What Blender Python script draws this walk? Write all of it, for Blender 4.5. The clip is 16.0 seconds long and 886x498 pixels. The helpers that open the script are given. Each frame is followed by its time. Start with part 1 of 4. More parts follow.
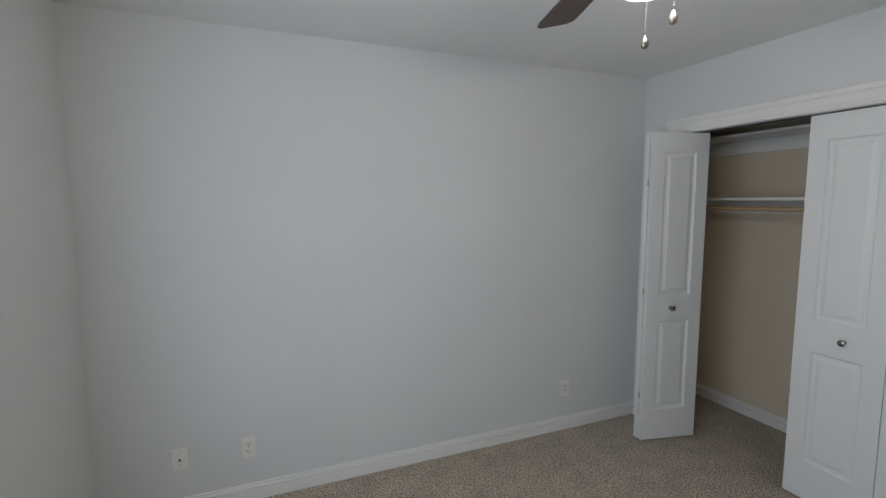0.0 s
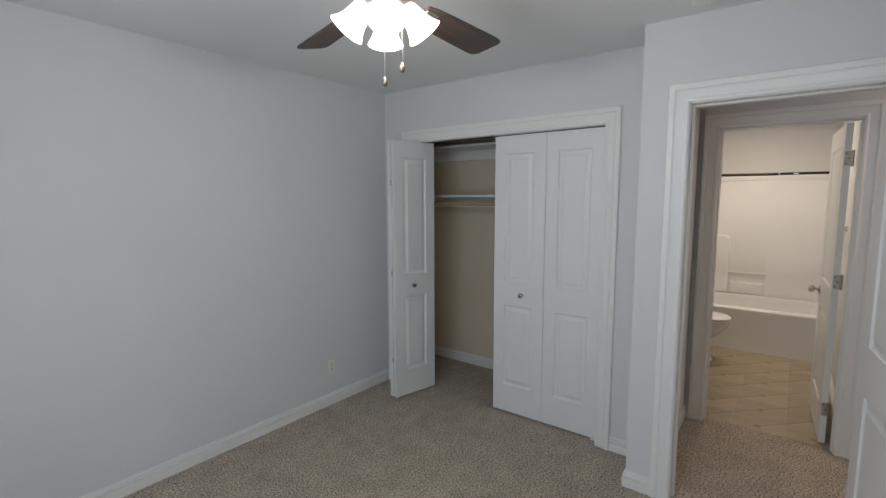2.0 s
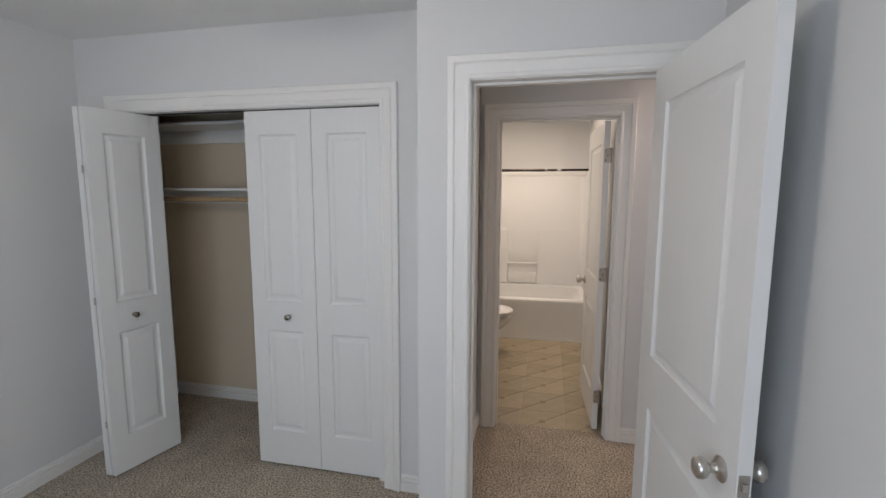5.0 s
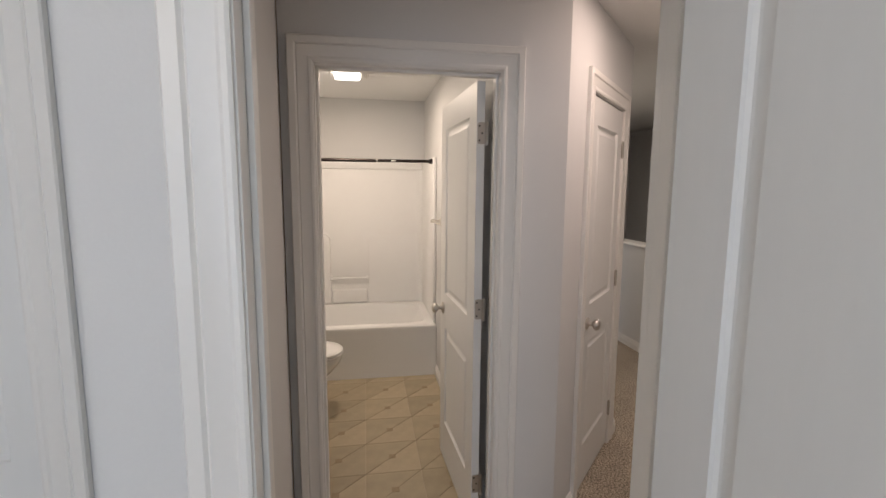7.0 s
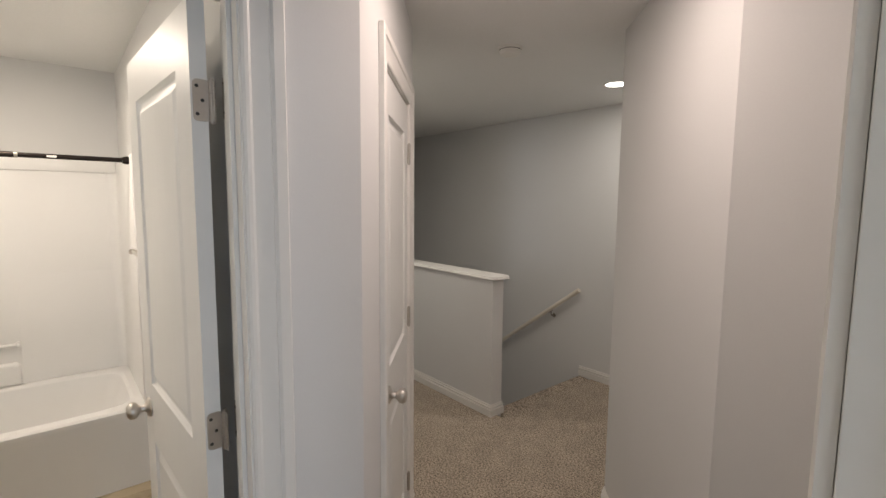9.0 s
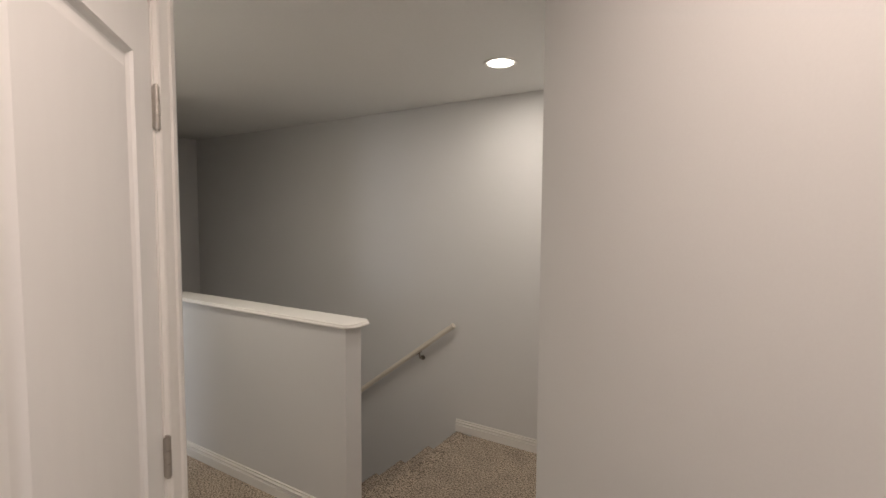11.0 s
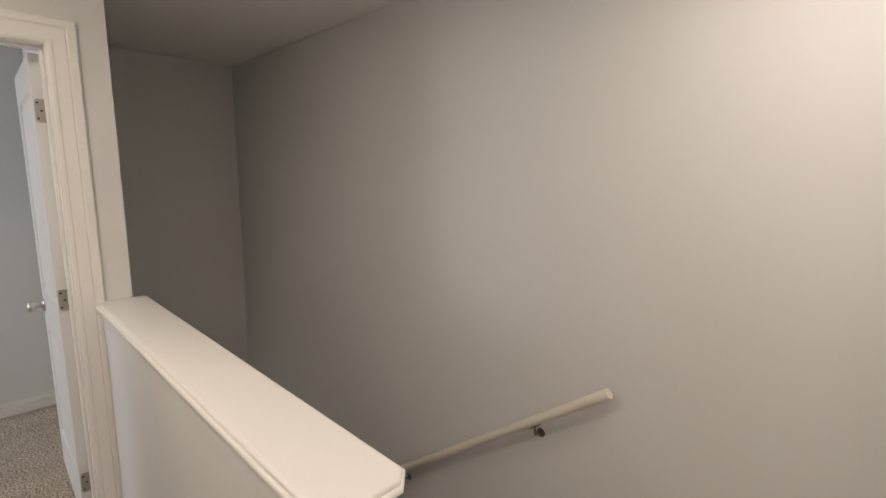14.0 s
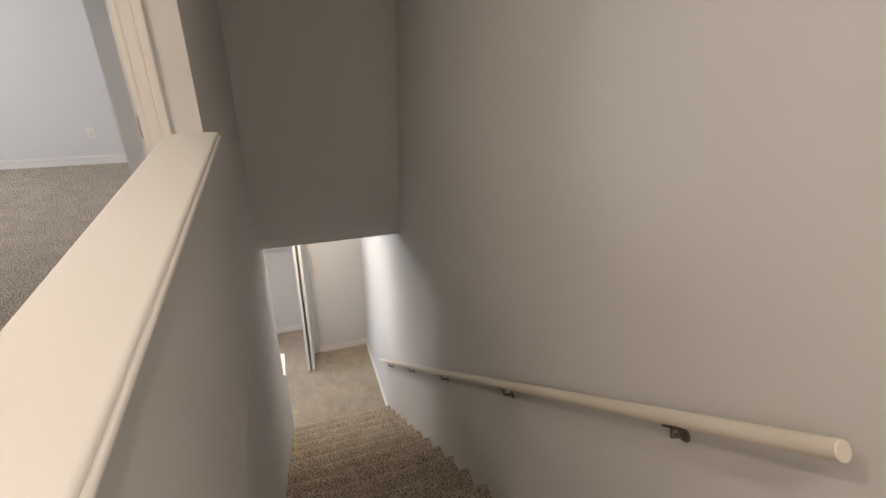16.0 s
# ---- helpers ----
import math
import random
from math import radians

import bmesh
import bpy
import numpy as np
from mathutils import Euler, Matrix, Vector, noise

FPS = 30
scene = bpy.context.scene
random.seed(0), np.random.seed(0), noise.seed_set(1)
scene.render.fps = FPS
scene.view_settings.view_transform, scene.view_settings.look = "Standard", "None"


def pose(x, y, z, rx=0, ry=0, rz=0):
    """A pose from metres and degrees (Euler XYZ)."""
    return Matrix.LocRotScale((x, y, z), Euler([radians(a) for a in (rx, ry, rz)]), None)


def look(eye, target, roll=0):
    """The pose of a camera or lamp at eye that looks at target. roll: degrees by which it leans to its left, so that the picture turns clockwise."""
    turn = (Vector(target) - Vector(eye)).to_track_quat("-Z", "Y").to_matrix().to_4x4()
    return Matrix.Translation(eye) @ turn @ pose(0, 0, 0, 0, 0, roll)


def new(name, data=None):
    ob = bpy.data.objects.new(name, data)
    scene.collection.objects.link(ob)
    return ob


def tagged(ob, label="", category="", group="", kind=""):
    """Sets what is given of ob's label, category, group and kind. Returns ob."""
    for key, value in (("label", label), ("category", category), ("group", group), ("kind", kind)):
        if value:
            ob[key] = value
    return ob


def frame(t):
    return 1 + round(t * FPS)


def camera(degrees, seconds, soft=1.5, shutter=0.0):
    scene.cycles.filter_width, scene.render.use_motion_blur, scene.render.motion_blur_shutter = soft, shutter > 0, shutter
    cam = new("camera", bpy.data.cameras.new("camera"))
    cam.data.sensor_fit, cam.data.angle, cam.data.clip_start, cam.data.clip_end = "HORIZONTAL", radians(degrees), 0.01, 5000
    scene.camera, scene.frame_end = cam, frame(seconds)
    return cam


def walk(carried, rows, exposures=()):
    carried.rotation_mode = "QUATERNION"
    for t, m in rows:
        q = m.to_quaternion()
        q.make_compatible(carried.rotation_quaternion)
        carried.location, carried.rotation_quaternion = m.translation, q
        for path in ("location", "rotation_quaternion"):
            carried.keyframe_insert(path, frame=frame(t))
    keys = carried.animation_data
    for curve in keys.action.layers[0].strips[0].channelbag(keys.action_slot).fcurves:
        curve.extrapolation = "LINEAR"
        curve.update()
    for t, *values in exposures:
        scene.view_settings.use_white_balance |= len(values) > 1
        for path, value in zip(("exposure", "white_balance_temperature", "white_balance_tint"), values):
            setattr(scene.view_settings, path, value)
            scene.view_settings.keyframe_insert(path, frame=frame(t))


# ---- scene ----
cam = camera(87.5, 16.0)
PATH = [
    (0, (0.092, 0.259, 1.603), (0.849, 2.099, 1.395), -0.1),
    (0.5, (0.002, 0.212, 1.612), (1.012, 1.925, 1.394), -0.1),
    (1, (-0.07, 0.14, 1.597), (1.158, 1.703, 1.378), -0.2),
    (1.5, (-0.124, 0.083, 1.598), (1.299, 1.471, 1.376), -0.1),
    (2, (-0.158, 0.033, 1.598), (1.422, 1.24, 1.377), -0.1),
    (2.5, (-0.172, -0.011, 1.592), (1.497, 1.067, 1.364), -0.2),
    (3, (-0.173, -0.031, 1.596), (1.554, 0.949, 1.358), -0.3),
    (3.5, (-0.126, -0.028, 1.599), (1.658, 0.841, 1.353), -0.2),
    (6, (1.11, 0.244, 1.611), (3.092, 0.321, 1.353), 0.2),
    (6.5, (1.421, 0.232, 1.611), (3.4, 0.109, 1.347), 0.2),
    (7, (1.654, 0.293, 1.595), (3.618, -0.034, 1.338), 0.4),
    (7.5, (1.842, 0.355, 1.619), (3.738, -0.257, 1.36), 0.6),
    (8, (2.056, 0.294, 1.612), (3.844, -0.587, 1.366), 0.5),
    (8.5, (2.243, 0.186, 1.609), (3.913, -0.912, 1.394), 0.4),
    (9, (2.450, 0.071, 1.612), (3.977, -1.21, 1.41), 0.5),
    (9.5, (2.652, -0.048, 1.61), (4.023, -1.494, 1.43), 0.6),
    (10, (2.825, -0.228, 1.598), (4.03, -1.815, 1.433), 0.5),
    (12.5, (3.662, -1.349, 1.605), (4.652, -3.083, 1.488), 0.3),
    (13, (3.807, -1.567, 1.611), (4.89, -3.243, 1.483), 0.5),
    (13.5, (3.992, -1.79, 1.614), (5.196, -3.378, 1.441), 0.3),
    (14, (4.193, -2.031, 1.593), (5.571, -3.447, 1.281), 0.5),
    (14.5, (4.365, -2.252, 1.567), (5.878, -3.474, 1.1), 0.5),
    (15, (4.499, -2.444, 1.55), (6.095, -3.473, 0.921), 0.7),
    (15.5, (4.547, -2.611, 1.503), (6.211, -3.424, 0.747), 1.2),
    (16, (4.562, -2.749, 1.453), (6.253, -3.358, 0.576), 1.5),
]
EXPOSURES = [(0, -0.82, 6550, 12), (2.5, -0.81, 6500, 12), (3.0, -0.76, 6550, 12), (3.5, -0.62, 6550, 13), (6, -0.60, 6650, 15), (7, -0.57, 6700, 15), (7.5, -0.62, 6600, 14),
             (8.5, -0.39, 6400, 11), (9.5, -0.28, 6350, 10), (10.5, -0.17, 6450, 11), (12.5, 0.14, 6650, 13), (14.5, 0.25, 6750, 14), (16, 0.31, 6950, 15)]
walk(cam, [(t, look(eye, target, roll)) for t, eye, target, roll in PATH], EXPOSURES)


# ---- light ----
world = bpy.data.worlds.new("world")
scene.world = world
world.use_nodes = True
wn = world.node_tree.nodes
sky = wn.new("ShaderNodeTexSky")
sky.sky_type, sky.sun_disc = "NISHITA", False
sky.sun_elevation, sky.sun_rotation = radians(40), radians(200)
world.node_tree.links.new(sky.outputs[0], wn["Background"].inputs[0])
wn["Background"].inputs[1].default_value = 0.1


def lamp(name, kind, m, energy, color, size=0.1, size_y=None):
    data = bpy.data.lights.new(name, kind)
    data.energy, data.color = energy, color
    if kind == "AREA":
        data.shape = "RECTANGLE" if size_y else "DISK"
        data.size = size
        if size_y:
            data.size_y = size_y
    elif kind == "SPOT":
        data.shadow_soft_size, data.spot_size, data.spot_blend = size, radians(156), 1.0
    else:
        data.shadow_soft_size = size
    ob = new(name, data)
    ob.matrix_world = m
    return ob


H = 2.452
LOW = -3.05
COOL = (0.685, 0.835, 1.0)
lamp("window_daylight", "AREA", look((-0.69, 0.95, 1.40), (2.0, 0.95, 1.30)), 38, COOL, 1.3, 1.4)
lamp("bedroom_two_daylight", "AREA", look((8.6, 1.36, 1.4), (8.6, -1.0, 1.1)), 44, (0.88, 0.92, 1.0), 1.5, 1.3)
lamp("downstairs_window_daylight", "AREA", look((9.4, 1.46, LOW + 1.4), (9.4, -2.0, LOW + 1.0)), 50, COOL, 1.6, 1.4)
lamp("hall_can_lamp", "AREA", look((4.253, -3.025, H - 0.012), (4.253, -3.025, 0)), 8.2, (1.0, 0.89, 0.79), 0.14)
lamp("alcove_can_lamp", "AREA", look((5.45, -1.70, H - 0.012), (5.45, -1.70, 0)), 9.5, (1.0, 0.89, 0.75), 0.14)
lamp("hall_inner_can_lamp", "AREA", look((3.30, -1.00, H - 0.012), (3.30, -1.00, 0)), 10.8, (1.0, 0.80, 0.70), 0.14)
lamp("bath_lamp", "AREA", look((5.24, 0.417, H - 0.052), (5.24, 0.417, 0)), 18.5, (1.0, 0.84, 0.68), 0.18, 0.22)
# unseen bulbs, added to even out the light on the tub
for k in range(3):
    lamp("bath_fill_light", "POINT", pose(4.05 + 0.2 * k, 1.12, 1.98), 2.0, (1.0, 0.84, 0.68), 0.05)
lamp("downstairs_can_lamp", "AREA", look((9.3, -2.6, -0.275), (9.3, -2.6, LOW)), 17, (1.0, 0.86, 0.68), 0.14)
lamp("downstairs_lamp", "POINT", pose(10.28, -1.30, -0.34), 42, (0.72, 0.81, 1.0), 0.04)
FAN = Vector((0.93, 1.085, 0))
for k in range(4):
    a = radians(45 + 90 * k)
    lamp("fan_bulb_light", "POINT", pose(FAN.x + 0.09 * math.cos(a), FAN.y + 0.09 * math.sin(a), 2.13), 4.8, (1.0, 0.92, 0.83), 0.03)


# ---- materials ----
def material(name, color, rough=0.5, metal=0.0, grain=0.0, scale=40.0, bump=0.0, blotch=0.0, spec=0.5, coat=0.0, vary=0.0, stretch=(1, 1, 1)):
    mat = bpy.data.materials.new(name)
    mat.use_nodes = True
    n, l = mat.node_tree.nodes, mat.node_tree.links
    b = n["Principled BSDF"]
    b.inputs["Roughness"].default_value = rough
    b.inputs["Metallic"].default_value = metal
    b.inputs["Specular IOR Level"].default_value = spec
    b.inputs["Coat Weight"].default_value = coat
    tc = n.new("ShaderNodeTexCoord")
    mp = n.new("ShaderNodeMapping")
    mp.inputs["Scale"].default_value = stretch
    l.new(tc.outputs["Object"], mp.inputs["Vector"])
    rgb = n.new("ShaderNodeRGB")
    rgb.outputs[0].default_value = (*color, 1)
    out = rgb.outputs[0]

    def scaled(sock, fac, amount):
        mul = n.new("ShaderNodeMath")
        mul.operation = "MULTIPLY_ADD"
        mul.inputs[1].default_value, mul.inputs[2].default_value = 2 * amount, 1 - amount
        l.new(fac, mul.inputs[0])
        mix = n.new("ShaderNodeVectorMath")
        mix.operation = "SCALE"
        l.new(sock, mix.inputs[0])
        l.new(mul.outputs[0], mix.inputs["Scale"])
        return mix.outputs[0]

    fine = n.new("ShaderNodeTexNoise")
    fine.inputs["Scale"].default_value, fine.inputs["Detail"].default_value = scale, 4
    l.new(mp.outputs[0], fine.inputs["Vector"])
    if grain:
        out = scaled(out, fine.outputs[0], grain)
    if blotch:
        big = n.new("ShaderNodeTexNoise")
        big.inputs["Scale"].default_value, big.inputs["Detail"].default_value = 1.7, 3
        l.new(tc.outputs["Object"], big.inputs["Vector"])
        out = scaled(out, big.outputs[0], blotch)
    if vary:
        info = n.new("ShaderNodeObjectInfo")
        out = scaled(out, info.outputs["Random"], vary)
    l.new(out, b.inputs["Base Color"])
    if bump:
        bp = n.new("ShaderNodeBump")
        bp.inputs["Strength"].default_value, bp.inputs["Distance"].default_value = bump, 0.004
        l.new(fine.outputs[0], bp.inputs["Height"])
        l.new(bp.outputs[0], b.inputs["Normal"])
    return mat


def carpet_material(name, light, dark):
    """Cut-pile carpet: flecks of two yarns, tuft relief and broad footworn patches."""
    mat = bpy.data.materials.new(name)
    mat.use_nodes = True
    n, l = mat.node_tree.nodes, mat.node_tree.links
    b = n["Principled BSDF"]
    b.inputs["Roughness"].default_value = 1.0
    b.inputs["Specular IOR Level"].default_value = 0.08
    b.inputs["Sheen Weight"].default_value = 0.15
    tc = n.new("ShaderNodeTexCoord")
    tuft = n.new("ShaderNodeTexVoronoi")
    tuft.inputs["Scale"].default_value = 110
    tuft.inputs["Randomness"].default_value = 1.0
    fleck = n.new("ShaderNodeTexNoise")
    fleck.inputs["Scale"].default_value, fleck.inputs["Detail"].default_value = 101, 4
    fleck.inputs["Roughness"].default_value = 0.6
    patch = n.new("ShaderNodeTexNoise")
    patch.inputs["Scale"].default_value, patch.inputs["Detail"].default_value = 7.0, 6
    for node in (tuft, fleck, patch):
        l.new(tc.outputs["Object"], node.inputs["Vector"])
    ramp = n.new("ShaderNodeValToRGB")
    ramp.color_ramp.elements[0].position, ramp.color_ramp.elements[0].color = 0.37, (*dark, 1)
    ramp.color_ramp.elements[1].position, ramp.color_ramp.elements[1].color = 0.58, (*light, 1)
    l.new(fleck.outputs[0], ramp.inputs[0])
    mul = n.new("ShaderNodeMath")
    mul.operation = "MULTIPLY_ADD"
    mul.inputs[1].default_value, mul.inputs[2].default_value = 0.60, 0.70
    l.new(patch.outputs[0], mul.inputs[0])
    sc = n.new("ShaderNodeVectorMath")
    sc.operation = "SCALE"
    l.new(ramp.outputs[0], sc.inputs[0])
    l.new(mul.outputs[0], sc.inputs["Scale"])
    l.new(sc.outputs[0], b.inputs["Base Color"])
    add = n.new("ShaderNodeMath")
    add.operation = "SUBTRACT"
    l.new(fleck.outputs[0], add.inputs[0])
    l.new(tuft.outputs["Distance"], add.inputs[1])
    bp = n.new("ShaderNodeBump")
    bp.inputs["Strength"].default_value, bp.inputs["Distance"].default_value = 0.45, 0.008
    l.new(add.outputs[0], bp.inputs["Height"])
    l.new(bp.outputs[0], b.inputs["Normal"])
    return mat


def wood_material(name, a, c, scale, rough):
    mat = bpy.data.materials.new(name)
    mat.use_nodes = True
    n, l = mat.node_tree.nodes, mat.node_tree.links
    b = n["Principled BSDF"]
    b.inputs["Roughness"].default_value = rough
    tc = n.new("ShaderNodeTexCoord")
    mp = n.new("ShaderNodeMapping")
    mp.inputs["Scale"].default_value = (1.5, 22, 22)
    no = n.new("ShaderNodeTexNoise")
    no.inputs["Scale"].default_value, no.inputs["Detail"].default_value = scale, 6
    ramp = n.new("ShaderNodeValToRGB")
    ramp.color_ramp.elements[0].position, ramp.color_ramp.elements[0].color = 0.35, (*a, 1)
    ramp.color_ramp.elements[1].position, ramp.color_ramp.elements[1].color = 0.68, (*c, 1)
    l.new(tc.outputs["Object"], mp.inputs[0])
    l.new(mp.outputs[0], no.inputs["Vector"])
    l.new(no.outputs[0], ramp.inputs[0])
    l.new(ramp.outputs[0], b.inputs["Base Color"])
    return mat


def glow(name, color, strength):
    mat = bpy.data.materials.new(name)
    mat.use_nodes = True
    b = mat.node_tree.nodes["Principled BSDF"]
    b.inputs["Base Color"].default_value = (0.9, 0.9, 0.88, 1)
    b.inputs["Emission Color"].default_value = (*color, 1)
    b.inputs["Emission Strength"].default_value = strength
    return mat


PAINT = material("grey_wall_paint", (0.69, 0.69, 0.68), 0.85, grain=0.02, scale=160, bump=0.045, blotch=0.025, spec=0.25)
CLOSET_PAINT = material("cream_wall_paint", (0.70, 0.60, 0.46), 0.9, grain=0.02, scale=160, bump=0.12, blotch=0.03, spec=0.2)
CEIL = material("ceiling_paint", (0.82, 0.82, 0.805), 0.95, grain=0.03, scale=90, bump=0.25, blotch=0.02, spec=0.15)
TRIM = material("white_trim_paint", (0.81, 0.795, 0.76), 0.38, grain=0.015, scale=60, bump=0.03, blotch=0.02)
DOOR = material("white_door_paint", (0.78, 0.78, 0.76), 0.42, grain=0.02, scale=45, bump=0.05, blotch=0.02, stretch=(1, 1, 0.15))
CARPET = carpet_material("beige_carpet", (0.59, 0.50, 0.395), (0.095, 0.075, 0.056))
NICKEL = material("brushed_nickel", (0.62, 0.59, 0.55), 0.28, 1.0, grain=0.05, scale=200)
HINGE = material("hinge_nickel", (0.50, 0.47, 0.43), 0.35, 1.0, grain=0.06, scale=150)
SMALLNICKEL = material("dull_nickel", (0.36, 0.33, 0.30), 0.22, 1.0)
BRONZE = material("oil_bronze", (0.035, 0.028, 0.024), 0.35, 0.8, grain=0.15, scale=60)
BRACKET = material("dark_nickel_bracket", (0.28, 0.25, 0.22), 0.35, 1.0)
BLACK = material("black_track", (0.015, 0.015, 0.016), 0.6)
WALNUT = wood_material("walnut_blade", (0.030, 0.020, 0.016), (0.075, 0.046, 0.035), 4.0, 0.45)
DOWEL = wood_material("pine_dowel", (0.42, 0.28, 0.15), (0.60, 0.43, 0.25), 5.0, 0.5)
RAIL = material("cream_rail_paint", (0.74, 0.69, 0.60), 0.35, grain=0.03, scale=30, bump=0.05)
ACRYLIC = material("tub_acrylic", (0.86, 0.855, 0.84), 0.30, grain=0.01, scale=12, bump=0.01, spec=0.35)
CERAMIC = material("white_ceramic", (0.82, 0.81, 0.79), 0.08, coat=0.5)
SEAT = material("white_seat_plastic", (0.80, 0.79, 0.77), 0.22)
TILE = material("tan_vinyl_tile", (0.46, 0.385, 0.265), 0.42, grain=0.20, scale=11, bump=0.06, blotch=0.14, vary=0.09)
TILE_DARK = material("taupe_vinyl_tile", (0.41, 0.34, 0.23), 0.42, grain=0.20, scale=11, bump=0.06, blotch=0.14, vary=0.08)
INSET = material("brown_tile_inset", (0.33, 0.255, 0.16), 0.45, grain=0.2, scale=50)
MAPLE = wood_material("vanity_maple", (0.34, 0.21, 0.11), (0.50, 0.34, 0.20), 3.0, 0.4)
MARBLE = material("cultured_marble", (0.82, 0.81, 0.78), 0.15, grain=0.03, scale=8, blotch=0.03)
GROUT = material("vinyl_joint", (0.55, 0.47, 0.35), 0.7, grain=0.1, scale=50)
PLASTIC = material("white_plastic", (0.80, 0.79, 0.75), 0.35)
ALMOND = material("outlet_plastic", (0.80, 0.78, 0.72), 0.4)
SLOT = material("dark_slot", (0.03, 0.028, 0.025), 0.7)
SHADE = glow("frosted_shade_glass", (1.0, 0.96, 0.90), 5.0)
CANGLOW = glow("can_lens", (1.0, 0.93, 0.82), 9.0)
BATHGLOW = glow("bath_lens", (1.0, 0.94, 0.84), 6.0)
SOIL = material("ground_grass", (0.07, 0.09, 0.04), 0.95, grain=0.4, scale=6, blotch=0.3)
GLASS = bpy.data.materials.new("window_glass")
GLASS.use_nodes = True
gb = GLASS.node_tree.nodes["Principled BSDF"]
gb.inputs["Transmission Weight"].default_value, gb.inputs["Roughness"].default_value = 1.0, 0.0


# ---- building helpers ----
def mesh_of(name, bm, mat, smooth=None):
    bmesh.ops.recalc_face_normals(bm, faces=bm.faces)
    me = bpy.data.meshes.new(name)
    bm.to_mesh(me)
    bm.free()
    me.materials.append(mat)
    if smooth is not None:
        me.shade_smooth()
        me.set_sharp_from_angle(angle=radians(smooth))
    return me


def part(name, bm, mat, parent=None, label="", at=None, smooth=None):
    ob = new(name, mesh_of(name, bm, mat, smooth))
    if parent is not None:
        ob.parent = parent
    if at is not None:
        ob.matrix_basis = at
    if label:
        ob["label"] = label
    return ob


def thing(name, label, category, at=None, group="", kind=""):
    ob = new(name)
    ob.empty_display_size = 0.1
    if at is not None:
        ob.matrix_basis = at
    return tagged(ob, label, category, group, kind)


def structure(name, bm, mat, label, category, at=None, smooth=None):
    return tagged(part(name, bm, mat, None, "", at, smooth), label, category, kind="structure")


def box(bm, x0, y0, z0, x1, y1, z1, bevel=0.0, m=None, segments=2):
    r = bmesh.ops.create_cube(bm, size=1.0)
    vs = r["verts"]
    for v in vs:
        v.co = Vector(((v.co.x + 0.5) * (x1 - x0) + x0, (v.co.y + 0.5) * (y1 - y0) + y0, (v.co.z + 0.5) * (z1 - z0) + z0))
    if bevel:
        es = list({e for v in vs for e in v.link_edges})
        q = bmesh.ops.bevel(bm, geom=es, offset=bevel, segments=segments, affect="EDGES", profile=0.5)
        vs = list({v for f in q["faces"] for v in f.verts} | {v for v in vs if v.is_valid})
    if m is not None:
        bmesh.ops.transform(bm, matrix=m, verts=[v for v in vs if v.is_valid])
    return bm


def lathe(bm, profile, m=None, steps=24):
    """Revolve (radius, height) pairs round z."""
    rings = []
    for r, z in profile:
        if r < 1e-5:
            rings.append([bm.verts.new((0, 0, z))])
        else:
            rings.append([bm.verts.new((r * math.cos(2 * math.pi * k / steps), r * math.sin(2 * math.pi * k / steps), z)) for k in range(steps)])
    skin(bm, rings)
    if m is not None:
        bmesh.ops.transform(bm, matrix=m, verts=[v for ring in rings for v in ring])
    return bm


def skin(bm, rings, caps=True):
    for a, b in zip(rings, rings[1:]):
        n = max(len(a), len(b))
        for k in range(n):
            j = (k + 1) % n
            if len(a) == 1:
                bm.faces.new((a[0], b[k], b[j]))
            elif len(b) == 1:
                bm.faces.new((a[k], a[j], b[0]))
            else:
                bm.faces.new((a[k], a[j], b[j], b[k]))
    if caps:
        for ring in (rings[0], rings[-1]):
            if len(ring) > 2:
                bm.faces.new(ring)


def tube(bm, a, b, r, steps=14):
    a, b = Vector(a), Vector(b)
    q = (b - a).to_track_quat("Z", "Y").to_matrix().to_4x4()
    return lathe(bm, [(0, 0), (r, 0), (r, (b - a).length), (0, (b - a).length)], Matrix.Translation(a) @ q, steps)


def wallspace(p0, p1):
    """Frame of a wall: x runs from p0 to p1, y points out of its face (to the left of that run), z up."""
    d = Vector((p1[0] - p0[0], p1[1] - p0[1], 0))
    return Matrix.Translation((p0[0], p0[1], 0)) @ Matrix.Rotation(math.atan2(d.y, d.x), 4, "Z"), d.length


def wall(name, p0, p1, thick, z0=0.0, z1=H, holes=(), label="light grey painted wall", mat=None):
    """A wall whose face runs from p0 to p1 with the room to its left; holes: (s0, s1, z0, z1)."""
    m, length = wallspace(p0, p1)
    bm = bmesh.new()
    s = 0.0
    for h0, h1, hz0, hz1 in sorted(holes):
        if h0 > s:
            box(bm, s, -thick, z0, h0, 0, z1)
        if hz0 > z0:
            box(bm, h0, -thick, z0, h1, 0, hz0)
        if hz1 < z1:
            box(bm, h0, -thick, hz1, h1, 0, z1)
        s = h1
    if s < length:
        box(bm, s, -thick, z0, length, 0, z1)
    return structure(name, bm, mat or PAINT, label, "wall", m)


